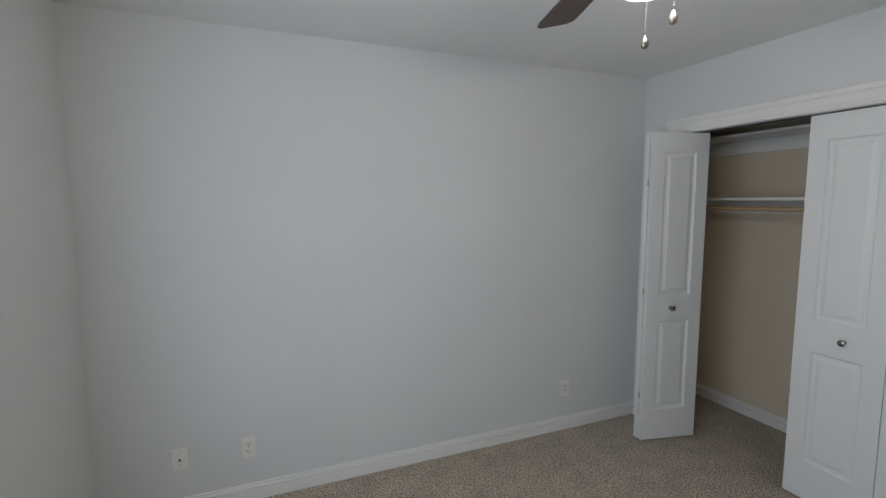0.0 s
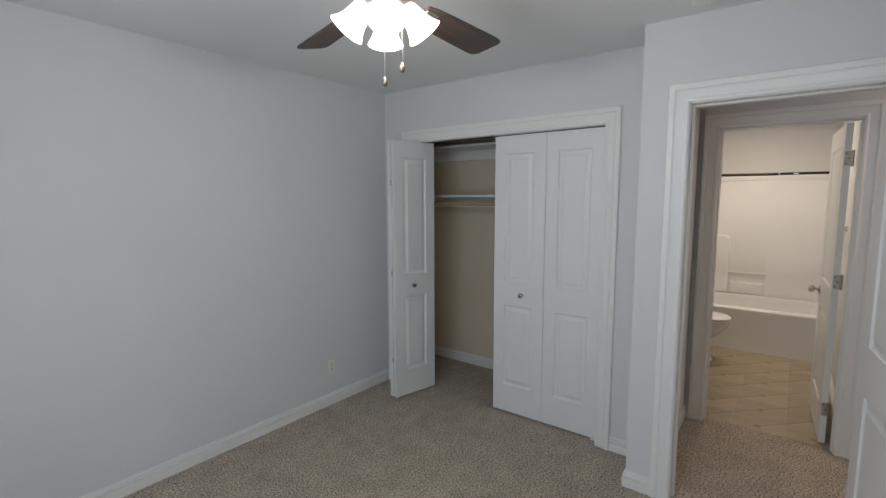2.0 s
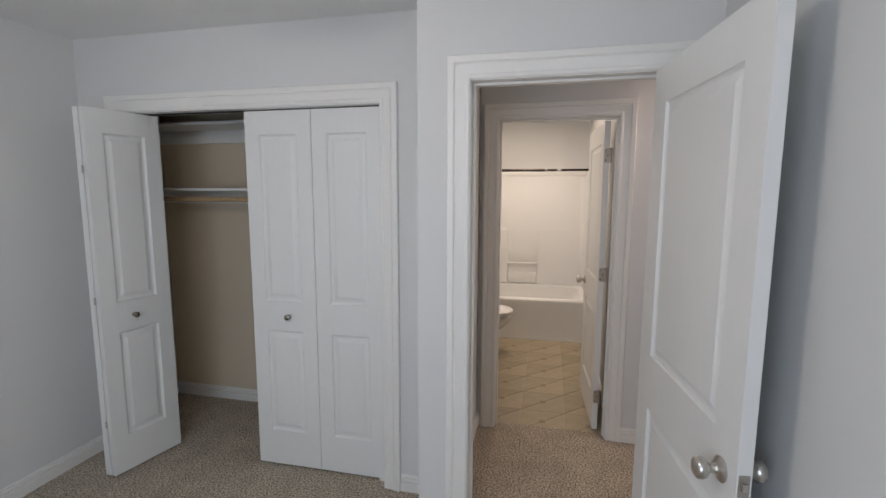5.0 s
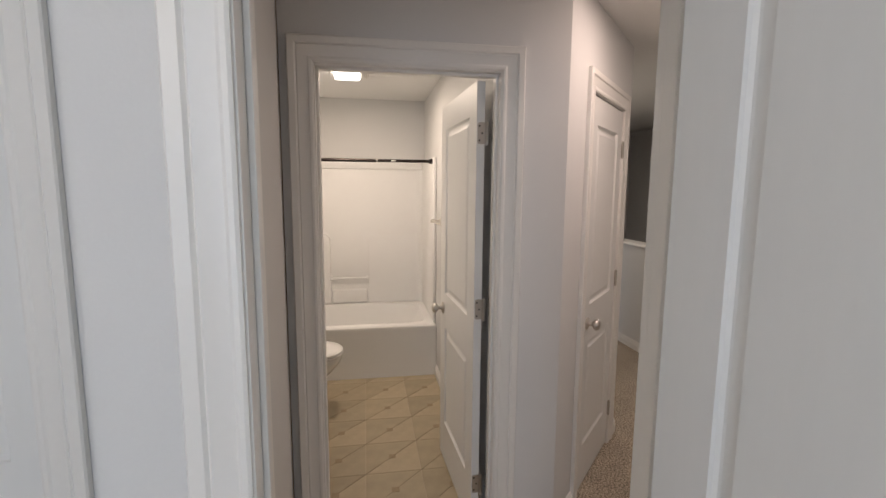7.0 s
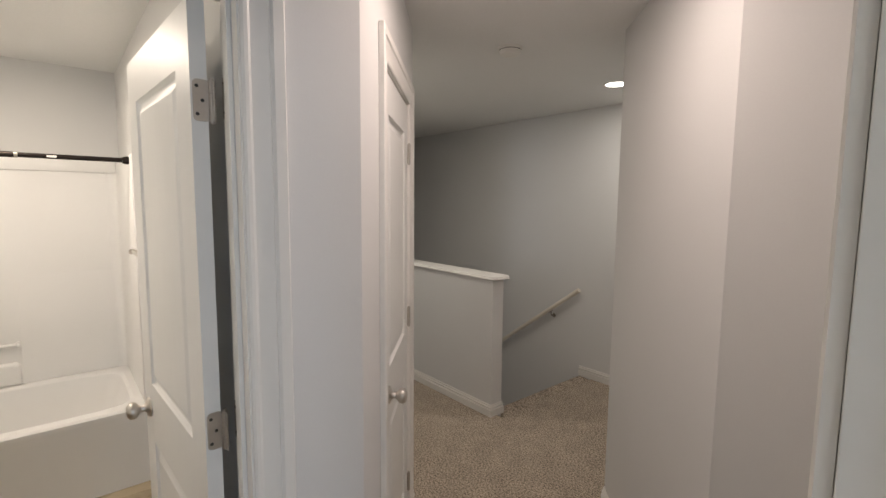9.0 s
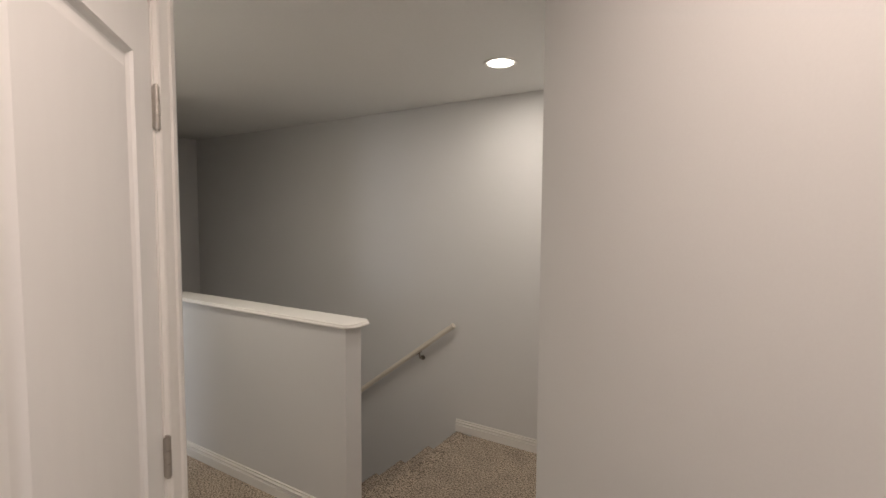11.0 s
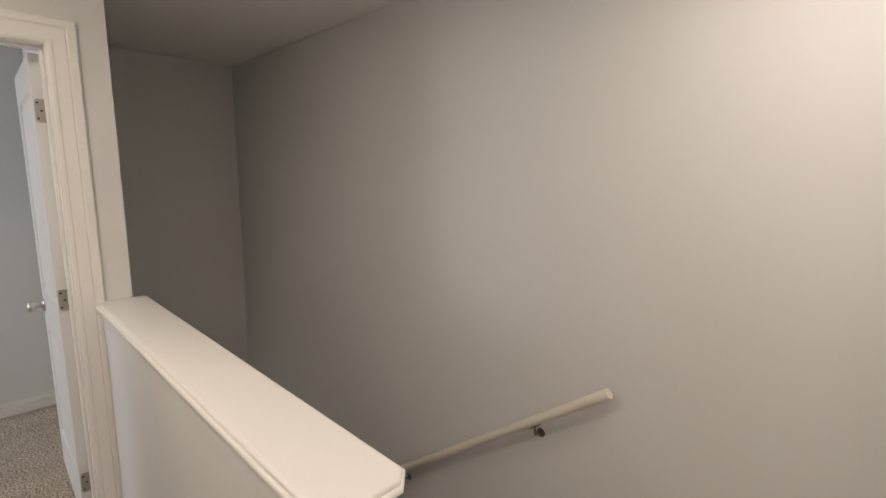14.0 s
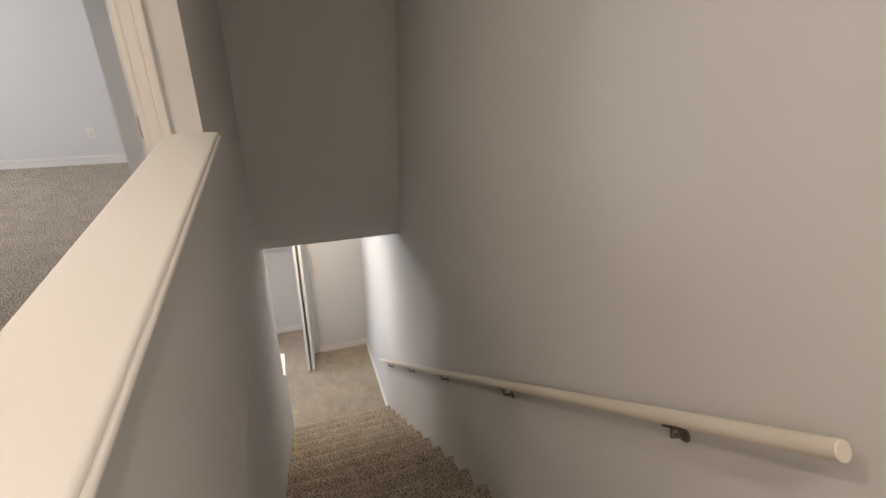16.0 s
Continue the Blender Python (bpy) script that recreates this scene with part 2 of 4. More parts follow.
def sweep(bm, path, profile, up, m=None):
    """Sweep (offset, proud) pairs along a path of 2D points, mitred; offset to the right of the run."""
    pts = [Vector(p) for p in path]
    rings = []
    for i, p in enumerate(pts):
        d0 = (pts[i] - pts[i - 1]).normalized() if i else None
        d1 = (pts[i + 1] - pts[i]).normalized() if i + 1 < len(pts) else None
        n0 = Vector((d0.y, -d0.x)) if d0 else None
        n1 = Vector((d1.y, -d1.x)) if d1 else None
        if n0 is None:
            n = n1
        elif n1 is None:
            n = n0
        else:
            n = (n0 + n1) / (1 + n0.dot(n1))
        ring = []
        for off, proud in profile:
            q = p + n * off
            ring.append(bm.verts.new((q.x, proud, q.y) if up else (q.x, q.y, proud)))
        rings.append(ring)
    skin(bm, rings)
    if m is not None:
        bmesh.ops.transform(bm, matrix=m, verts=[v for r in rings for v in r])
    return bm


CASING = [(0.0, 0.001), (0.0, 0.010), (0.006, 0.013), (0.014, 0.013), (0.020, 0.010), (0.040, 0.012), (0.056, 0.017), (0.060, 0.014), (0.066, 0.020), (0.088, 0.021), (0.092, 0.017), (0.092, 0.001)]


def casing(name, m, s0, s1, top, floor=0.0, label="white moulded door casing"):
    """Casing round an opening, on the wall face whose frame is m."""
    bm = bmesh.new()
    sweep(bm, [(s1 + 0.004, floor), (s1 + 0.004, top + 0.004), (s0 - 0.004, top + 0.004), (s0 - 0.004, floor)], CASING, True)
    return structure(name, bm, TRIM, label, "door casing", m, 25)


def jamb(name, m, s0, s1, top, thick, stop=0.5, label="white painted door jamb"):
    bm = bmesh.new()
    t = 0.018
    a, b = -thick - 0.002, 0.002
    s0, s1, top = s0 - t, s1 + t, top + t
    box(bm, s0, a, 0, s0 + t, b, top, 0.001)
    box(bm, s1 - t, a, 0, s1, b, top, 0.001)
    box(bm, s0 + t, a, top - t, s1 - t, b, top, 0.001)
    y = a + (b - a) * stop
    for q in ((s0 + t, 0, s0 + t + 0.011, top - t), (s1 - t - 0.011, 0, s1 - t, top - t), (s0 + t + 0.011, top - t - 0.011, s1 - t - 0.011, top - t)):
        box(bm, q[0], y - 0.018, q[1], q[2], y + 0.018, q[3], 0.002)
    return structure(name, bm, TRIM, label, "door jamb", m)


BASE = [(0.0, 0.0), (0.015, 0.0), (0.016, 0.052), (0.005, 0.055), (0.004, 0.062), (0.013, 0.064), (0.013, 0.073), (0.003, 0.077), (0.003, 0.083), (0.008, 0.085), (0.007, 0.090), (0.0, 0.092)]


def baseboard(points, label="white moulded baseboard", floor=0.0):
    """Along floor points with the room to the left of the run."""
    bm = bmesh.new()
    sweep(bm, points, [(-o, floor + z) for o, z in BASE], False)
    return structure("baseboard", bm, TRIM, label, "baseboard", None, 25)


def panel_faces(bm, w, h, y, side, panels):
    """One face of a door at depth y, facing side (+1/-1), with moulded panels (x0, z0, x1, z1)."""
    xs = sorted({0.0, w, *(p[0] for p in panels), *(p[2] for p in panels)})
    zs = sorted({0.0, h, *(p[1] for p in panels), *(p[3] for p in panels)})

    def quad(a, b, c, d):
        bm.faces.new([bm.verts.new(v) for v in (a, b, c, d)])

    def ring(x0, z0, x1, z1, d):
        yy = y - side * d
        return [(x0, yy, z0), (x1, yy, z0), (x1, yy, z1), (x0, yy, z1)]

    for x0, x1 in zip(xs, xs[1:]):
        for z0, z1 in zip(zs, zs[1:]):
            if any(p[0] <= x0 and x1 <= p[2] and p[1] <= z0 and z1 <= p[3] for p in panels):
                continue
            quad(*ring(x0, z0, x1, z1, 0))
    for x0, z0, x1, z1 in panels:
        steps = [(0, 0), (0.003, 0.006), (0.009, 0.011), (0.014, 0.012), (0.020, 0.011), (0.038, 0.003), (0.042, 0.0015)]
        rings = [ring(x0 + i, z0 + i, x1 - i, z1 - i, d) for i, d in steps]
        for a, b in zip(rings, rings[1:]):
            for k in range(4):
                quad(a[k], a[(k + 1) % 4], b[(k + 1) % 4], b[k])
        quad(*rings[-1])


def door_slab(w, h, t, panels):
    """A moulded door: x along its width from the hinge, y through its thickness, z up."""
    bm = bmesh.new()
    panel_faces(bm, w, h, t / 2, 1, panels)
    panel_faces(bm, w, h, -t / 2, -1, panels)
    c = [(0, 0), (w, 0), (w, h), (0, h)]
    for k in range(4):
        (x0, z0), (x1, z1) = c[k], c[(k + 1) % 4]
        bm.faces.new([bm.verts.new(v) for v in ((x0, -t / 2, z0), (x1, -t / 2, z1), (x1, t / 2, z1), (x0, t / 2, z0))])
    bmesh.ops.remove_doubles(bm, verts=bm.verts, dist=1e-5)
    return bm


KNOB = [(0, 0), (0.032, 0), (0.033, 0.004), (0.028, 0.009), (0.016, 0.012), (0.011, 0.018), (0.011, 0.028), (0.016, 0.033), (0.025, 0.040), (0.0285, 0.050), (0.026, 0.060), (0.018, 0.066), (0.008, 0.068), (0, 0.0685)]
SMALL_KNOB = [(0, 0), (0.011, 0), (0.011, 0.003), (0.006, 0.006), (0.006, 0.014), (0.014, 0.018), (0.017, 0.024), (0.015, 0.030), (0.008, 0.033), (0, 0.0335)]
TURN_OUT = {1: Matrix.Rotation(radians(-90), 4, "X"), -1: Matrix.Rotation(radians(90), 4, "X")}


def rounded_plate(cy, cz, hy, hz, r):
    """Outline of a plate with rounded corners."""
    out = []
    for sy, sz, a0 in ((1, 1, 0), (-1, 1, 90), (-1, -1, 180), (1, -1, 270)):
        for q in range(5):
            a = radians(a0 + 22.5 * q)
            out.append((cy + sy * (hy - r) + r * math.cos(a), cz + sz * (hz - r) + r * math.sin(a)))
    return out


def hinge_part(parent, z, t, leaf_on_edge=True):
    """A butt hinge at the slab's hinge edge: leaf with screws and a knuckle."""
    bm = bmesh.new()
    s = 1 if t > 0 else -1
    e = abs(t) / 2
    lo, hi = sorted((s * -(e + 0.004), s * (e - 0.004)))
    rings = [[bm.verts.new((x, y, q)) for y, q in rounded_plate((lo + hi) / 2, z, (hi - lo) / 2, 0.045, 0.010)] for x in (-0.0025, -0.0003)]
    skin(bm, rings)
    for k in range(3):
        tube(bm, (-0.006, -s * (e + 0.007), z - 0.045 + k * 0.0302), (-0.006, -s * (e + 0.007), z - 0.0162 + k * 0.0302), 0.0075, 10)
    tube(bm, (-0.006, -s * (e + 0.007), z - 0.049), (-0.006, -s * (e + 0.007), z + 0.049), 0.005, 10)
    lo, hi = sorted((-s * (e + 0.006), -s * (e + 0.0045)))
    box(bm, -0.030, lo, z - 0.045, -0.006, hi, z + 0.045)
    ob = part("hinge", bm, HINGE, parent, "satin nickel butt hinge", None, 40)
    for dz, dy in ((0.03, 0.005), (0.0, -0.006), (-0.03, 0.005)):
        b2 = bmesh.new()
        lathe(b2, [(0, 0), (0.0042, 0), (0.003, 0.0012), (0, 0.0014)], Matrix.Translation((-0.0024, dy, z + dz)) @ Matrix.Rotation(radians(-90), 4, "Y"), 10)
        part("screw", b2, SLOT, ob)
    return ob


def hinged_door(name, at, w, label, knob_z=0.92, knob_sides=(1, -1), t=0.035, h=2.03, latch=True, hinges=True, hinge_side=-1):
    root = thing(name, label, "door", at)
    sx = 0.115 if w > 0.65 else 0.10
    panels = [(sx, 0.23, w - sx, 0.80), (sx, 1.00, w - sx, h - 0.13)]
    slab = part("door_slab", door_slab(w, h, t, panels), DOOR, root, "", pose(0, 0, 0.012), 20)
    for side in knob_sides:
        bm = bmesh.new()
        lathe(bm, KNOB, Matrix.Translation((w - 0.07, side * t / 2, knob_z)) @ TURN_OUT[side])
        part("door_knob", bm, NICKEL, root, "round satin nickel knob", None, 40)
    if latch:
        bm = bmesh.new()
        box(bm, w - 0.0002, -0.0125, knob_z - 0.028, w + 0.0016, 0.0125, knob_z + 0.028, 0.0006)
        plate = part("latch_plate", bm, HINGE, root, "nickel latch plate")
        bm = bmesh.new()
        box(bm, w + 0.001, -0.007, knob_z - 0.010, w + 0.010, 0.007, knob_z + 0.010, 0.002)
        part("latch_bolt", bm, NICKEL, plate)
    if hinges:
        for z in (0.24, 1.07, 1.83):
            hinge_part(root, z, t * hinge_side * -1)
    return root


# ---- structure: upper floor ----
bm = bmesh.new()
for q in ((-0.78, -0.545, 3.56, 3.12), (2.380, -3.76, 3.56, -0.545), (3.56, -3.76, 4.72, -0.40), (4.72, -2.43, 10.52, -0.40), (6.45, -0.40, 10.52, 1.52)):
    box(bm, q[0], q[1], -0.24, q[2], q[3], 0.0)
floor = structure("floor", bm, CARPET, "beige flecked cut-pile carpet, slightly footworn", "carpet")
bm = bmesh.new()
box(bm, -0.80, -3.80, H, 10.6, 3.15, H + 0.1)
structure("ceiling", bm, CEIL, "white matt painted ceiling", "ceiling")

wall("wall_outlet", (2.702, 2.826), (-0.66, 2.826), 0.12)
wall("wall_bedroom_west", (-0.66, 2.946), (-0.66, -0.545), 0.12, holes=[(1.296, 2.696, 0.65, 2.10)])
wall("wall_bedroom_south", (-0.66, -0.43), (2.380, -0.43), 0.115)
wall("wall_closet", (2.702, 0.698), (2.702, 3.12), 0.115, holes=[(0.274, 1.845, 0, 2.047)])
wall("wall_hall_end", (2.380, 0.698), (3.492, 0.698), 0.098)
wall("wall_bedroom_door", (2.380, -1.455), (2.380, 0.60), 0.115, holes=[(1.175, 1.945, 0, 2.062)])
wall("wall_hall_south", (2.497, -1.34), (2.92, -1.34), 0.115)
wall("wall_hall_angled", (2.92, -1.34), (3.685, -2.115), 0.115)
wall("wall_landing_west", (3.685, -2.115), (3.715, -3.642), 0.115)
wall("wall_handrail", (3.585, -3.642), (10.54, -3.642), 0.12, LOW, H)
wall("wall_bath_door", (3.492, -0.53), (3.492, 1.345), 0.115, holes=[(0.272, 1.023, 0, 2.072)])
wall("wall_bath_south", (3.607, -0.29), (6.32, -0.29), 0.10)
wall("wall_bath_north", (6.32, 1.23), (3.607, 1.23), 0.115)
wall("wall_bath_back", (6.32, -0.39), (6.32, 1.345), 0.115)
linen_m, _ = wallspace((4.347, -1.314), (3.492, -0.53))
wall("wall_linen", (4.347, -1.314), (3.492, -0.53), 0.10, holes=[(0.167, 0.833, 0, 2.068)])
wall("wall_alcove_north", (6.489, -1.314), (4.347, -1.314), 0.10)
wall("wall_bedroom_two_door", (6.489, -2.485), (6.489, 1.52), 0.115, holes=[(0.178, 0.996, 0, 2.073)])
wall("wall_half", (4.785, -2.37), (6.489, -2.37), 0.115, 0, 1.042, label="grey painted half wall beside the stairs")
wall("wall_stairs_lower", (8.66, -2.485), (4.785, -2.485), 0.113, LOW, -0.002)
wall("wall_stairs_upper", (8.282, -2.485), (6.604, -2.485), 0.113, -0.002, H)
# the stairwell's far wall, with a sloped ledge along its foot
bm = bmesh.new()
box(bm, 8.167, -3.642, -0.13, 8.282, -2.485, H)
prof = [(8.167, -0.13), (8.19, -0.22), (8.30, -0.25), (8.30, -0.13)]
a = [bm.verts.new((x, -3.642, z)) for x, z in prof]
b = [bm.verts.new((x, -2.372, z)) for x, z in prof]
skin(bm, [a, b])
structure("wall_stairs_far", bm, PAINT, "grey painted wall above the lower landing", "wall")
# closet interior
wall("wall_closet_back", (3.46, 0.60), (3.46, 3.12), 0.025, mat=CLOSET_PAINT, label="cream painted closet wall")
wall("wall_closet_side", (3.46, 3.0), (2.817, 3.0), 0.12, mat=CLOSET_PAINT, label="cream painted closet wall")
wall("wall_closet_lining", (2.819, 0.702), (3.458, 0.702), 0.003, mat=CLOSET_PAINT, label="cream painted closet wall")
# second bedroom
wall("wall_bedroom_two_bump", (8.23, -2.37), (8.23, -1.74), 0.05)
wall("wall_bedroom_two_south", (8.28, -1.74), (10.40, -1.74), 0.10)
wall("wall_bedroom_two_far", (10.40, -1.84), (10.40, 1.52), 0.12)
wall("wall_bedroom_two_north", (10.40, 1.40), (6.604, 1.40), 0.12, holes=[(1.05, 2.55, 0.70, 2.10)])

# ---- structure: lower floor ----
bm = bmesh.new()
box(bm, 7.9, -3.70, LOW - 0.12, 11.6, 1.62, LOW)
structure("floor_lower", bm, CARPET, "beige cut-pile carpet of the lower hall", "carpet")
bm = bmesh.new()
box(bm, 8.282, -3.70, -0.262, 11.6, 1.62, -0.242)
structure("ceiling_lower", bm, CEIL, "white painted lower ceiling", "ceiling")
wall("wall_lower_far", (10.424, -3.642), (10.424, 1.62), 0.115, LOW, -0.262, holes=[(0.80, 2.05, LOW, LOW + 2.05)])
wall("wall_lower_north", (11.6, 1.50), (7.9, 1.50), 0.12, LOW, -0.262, holes=[(1.4, 3.0, LOW + 0.7, LOW + 2.1)])
wall("wall_lower_west", (8.02, 1.5), (8.02, -2.37), 0.115, LOW, -0.242)
wall("wall_lower_closet_back", (11.10, -3.642), (11.10, 1.5), 0.10, LOW, -0.262)
bm = bmesh.new()
v = [bm.verts.new((x, y, -3.6)) for x, y in ((-400, -400), (400, -400), (400, 400), (-400, 400))]
bm.faces.new(v)
structure("ground", bm, SOIL, "green lawn outside the windows", "ground")

# ---- openings: casings and jambs ----
bed_m, _ = wallspace((2.380, -1.455), (2.380, 0.60))
bed_hall_m, _ = wallspace((2.497, 0.60), (2.497, -1.455))
casing("trim_bedroom_door", bed_m, 1.193, 1.927, 2.044)
casing("trim_bedroom_door_hall", bed_hall_m, 0.128, 0.862, 2.044)
jamb("jamb_bedroom_door", bed_m, 1.193, 1.927, 2.044, 0.115, 0.45)
clo_m, _ = wallspace((2.702, 0.698), (2.702, 3.12))
casing("trim_closet", clo_m, 0.287, 1.832, 2.034, label="white moulded closet casing")
bm = bmesh.new()
for q in ((0.274, 0, 0.287, 2.047), (1.832, 0, 1.845, 2.047), (0.287, 2.034, 1.832, 2.047)):
    box(bm, q[0], -0.117, q[1], q[2], 0.002, q[3], 0.001)
structure("jamb_closet", bm, TRIM, "white closet opening jamb", "door jamb", clo_m)
bath_m, _ = wallspace((3.492, -0.53), (3.492, 1.345))
bath_in_m, _ = wallspace((3.607, 1.345), (3.607, -0.53))
casing("trim_bath_door", bath_m, 0.29, 1.005, 2.054)
casing("trim_bath_door_inside", bath_in_m, 0.87, 1.585, 2.054)
jamb("jamb_bath_door", bath_m, 0.29, 1.005, 2.054, 0.115, 0.55)
casing("trim_linen_door", linen_m, 0.185, 0.815, 2.05)
jamb("jamb_linen_door", linen_m, 0.185, 0.815, 2.05, 0.10, 0.45)
two_m, _ = wallspace((6.489, -2.485), (6.489, 1.52))
casing("trim_bedroom_two_door", two_m, 0.196, 0.978, 2.055)
jamb("jamb_bedroom_two_door", two_m, 0.196, 0.978, 2.055, 0.115, 0.45)
low_m, _ = wallspace((10.424, -3.642), (10.424, 1.62))
casing("trim_lower_closet", low_m, 0.80, 2.05, LOW + 2.05, LOW)

# ---- baseboards ----
baseboard([(2.702, 2.826), (-0.66, 2.826), (-0.66, -0.43), (2.380, -0.43), (2.380, -0.39)])
baseboard([(2.380, 0.568), (2.380, 0.698), (2.702, 0.698), (2.702, 0.888)])
baseboard([(2.702, 2.628), (2.702, 2.826)])
baseboard([(2.817, 0.705), (3.46, 0.705), (3.46, 3.0), (2.817, 3.0)])
baseboard([(3.492, 0.576), (3.492, 0.60), (2.497, 0.60), (2.497, 0.568)])
baseboard([(2.497, -0.39), (2.497, -1.34), (2.92, -1.34), (3.685, -2.115), (3.715, -3.642), (4.86, -3.642)])
at0 = linen_m @ Vector((0.815 + 0.096, 0, 0))
at1 = linen_m @ Vector((0.185 - 0.096, 0, 0))
baseboard([(at0.x, at0.y), (3.492, -0.53), (3.492, -0.336)])
baseboard([(6.489, -1.408), (6.489, -1.314), (4.347, -1.314), (at1.x, at1.y)])
baseboard([(4.86, -2.487), (4.785, -2.487), (4.785, -2.37), (6.489, -2.37)])
baseboard([(3.607, -0.336), (3.607, -0.29), (5.45, -0.29)])
baseboard([(5.45, 1.23), (4.53, 1.23)])
baseboard([(6.72, -2.37), (8.23, -2.37), (8.23, -1.74), (10.40, -1.74), (10.40, 1.40), (6.604, 1.40), (6.604, -1.45)])
baseboard([(8.98, -3.642), (10.424, -3.642), (10.424, -2.938)], floor=LOW)
baseboard([(11.10, -3.642), (11.10, 1.5)], floor=LOW)


# ---- windows ----
def window(name, m, s0, s1, z0, z1, thick, label):
    """A white sash window in a wall opening; m is the wall's frame."""
    root = tagged(new(name), label, "window", kind="structure")
    root.matrix_basis = m
    bm = bmesh.new()
    for q in ((s0, z0, s0 + 0.05, z1), (s1 - 0.05, z0, s1, z1), (s0 + 0.05, z0, s1 - 0.05, z0 + 0.05), (s0 + 0.05, z1 - 0.05, s1 - 0.05, z1), (s0 + 0.05, (z0 + z1) / 2 - 0.02, s1 - 0.05, (z0 + z1) / 2 + 0.02)):
        box(bm, q[0], -thick, q[1], q[2], -thick + 0.05, q[3], 0.004)
    part("window_frame", bm, PLASTIC, root)
    bm = bmesh.new()
    box(bm, s0 - 0.03, -thick + 0.05, z0 - 0.02, s1 + 0.03, 0.03, z0, 0.004)
    part("window_sill", bm, TRIM, root)
    for a, b in ((z0 + 0.05, (z0 + z1) / 2 - 0.02), ((z0 + z1) / 2 + 0.02, z1 - 0.05)):
        bm = bmesh.new()
        box(bm, s0 + 0.05, -thick + 0.02, a, s1 - 0.05, -thick + 0.024, b)
        pane = part("pane", bm, GLASS, root)
        pane.visible_shadow = False


win_m, _ = wallspace((-0.66, 2.946), (-0.66, -0.545))
window("window_1", win_m, 1.296, 2.696, 0.65, 2.10, 0.12, "white sash window of the grey bedroom")
win_m, _ = wallspace((10.40, 1.40), (6.604, 1.40))
window("window_2", win_m, 1.05, 2.55, 0.70, 2.10, 0.12, "white sash window of the second bedroom")
win_m, _ = wallspace((11.6, 1.50), (7.9, 1.50))
window("window_3", win_m, 1.4, 3.0, LOW + 0.7, LOW + 2.1, 0.12, "white sash window of the lower hall")

# ---- doors ----
hinged_door("bedroom_door", pose(2.360, -0.228, 0, 0, 0, 186.5), 0.740, "white two-panel bedroom door standing open against the wall", hinge_side=1)
hinged_door("bathroom_door", pose(3.594, -0.187, 0, 0, 0, 2.8), 0.700, "white two-panel bathroom door standing wide open")
hinged_door("linen_closet_door", linen_m @ pose(0.188, -0.019, 0), 0.624, "closed white two-panel linen closet door", hinge_side=1, knob_sides=(1,), latch=False)
hinged_door("second_bedroom_door", pose(6.618, -2.266, 0, 0, 0, -0.6), 0.72, "white two-panel door opened into the second bedroom")
for mm, s, z in ((bed_m, 1.927, 0.92), (bath_m, 1.005, 0.92)):
    bm = bmesh.new()
    box(bm, s - 0.0015, -0.075, z - 0.029, s + 0.0005, -0.045, z + 0.029, 0.0006)
    tagged(part("strike_plate", bm, HINGE, None, "", mm), "small nickel strike plate set in the door jamb", "strike plate")



def jamb_leaves(parent, s, y0, y1):
    """The hinge halves let into a jamb's face."""
    for z in (0.252, 1.082, 1.842):
        bm = bmesh.new()
        box(bm, s - 0.001, y0, z - 0.045, s + 0.0018, y1, z + 0.045, 0.001)
        ob = part("hinge_leaf", bm, HINGE, parent, "satin nickel hinge leaf")
        for dz, k in ((0.032, 0.35), (0.0, 0.65), (-0.032, 0.35)):
            b2 = bmesh.new()
            lathe(b2, [(0, 0), (0.0042, 0), (0.003, 0.0012), (0, 0.0014)], Matrix.Translation((s + 0.0016, y0 + (y1 - y0) * k, z + dz)) @ Matrix.Rotation(radians(90), 4, "Y"), 10)
            part("screw", b2, SLOT, ob)


jamb_leaves(bpy.data.objects["jamb_bedroom_door"], 1.193, -0.036, 0.0)
jamb_leaves(bpy.data.objects["jamb_bath_door"], 0.29, -0.115, -0.079)
jamb_leaves(bpy.data.objects["jamb_bedroom_two_door"], 0.196, -0.115, -0.079)

LEAF = 0.393


def bifold_leaf(at, parent, knob=0, floor=0.0):
    sx = 0.085
    leaf = part("leaf", door_slab(LEAF, 2.016, 0.033, [(sx, 0.207, LEAF - sx, 0.807), (sx, 0.977, LEAF - sx, 1.891)]), DOOR, parent, "", at, 20)
    if knob:
        bm = bmesh.new()
        lathe(bm, SMALL_KNOB, Matrix.Translation((knob, -0.0165, 0.893)) @ TURN_OUT[-1], 18)
        part("knob", bm, SMALLNICKEL, leaf, "small satin nickel knob", None, 40)
    return leaf


# closed pair, panelled faces towards the room
pair = thing("bifold_closet_door", "closed pair of white two-panel bifold closet leaves", "closet door", pose(2.77, 0, 0.012))
bifold_leaf(Matrix.Translation((0, 1.385, 0)) @ Matrix.Rotation(radians(-90), 4, "Z"), pair)
bifold_leaf(Matrix.Translation((0, 1.781, 0)) @ Matrix.Rotation(radians(-90), 4, "Z"), pair, 0.226)
fold = thing("bifold_closet_door", "white two-panel bifold closet leaves folded open", "closet door", pose(2.43, 2.49, 0.012))
d = math.degrees(math.atan2(2.41 - 2.49, 2.80 - 2.43))
bifold_leaf(pose(0, 0, 0, 0, 0, d), fold, 0.17)
bifold_leaf(pose(0.0, 0.036, 0, 0, 0, -d * 0.02), fold)
bm = bmesh.new()
for z in (0.3, 1.0, 1.7):
    box(bm, -0.0022, 0.012, z - 0.02, -0.0005, 0.026, z + 0.02, 0.0005)
part("fold_hinge", bm, HINGE, fold)
bm = bmesh.new()
box(bm, 2.752, 0.986, 2.0295, 2.788, 2.529, 2.0335, 0.001)
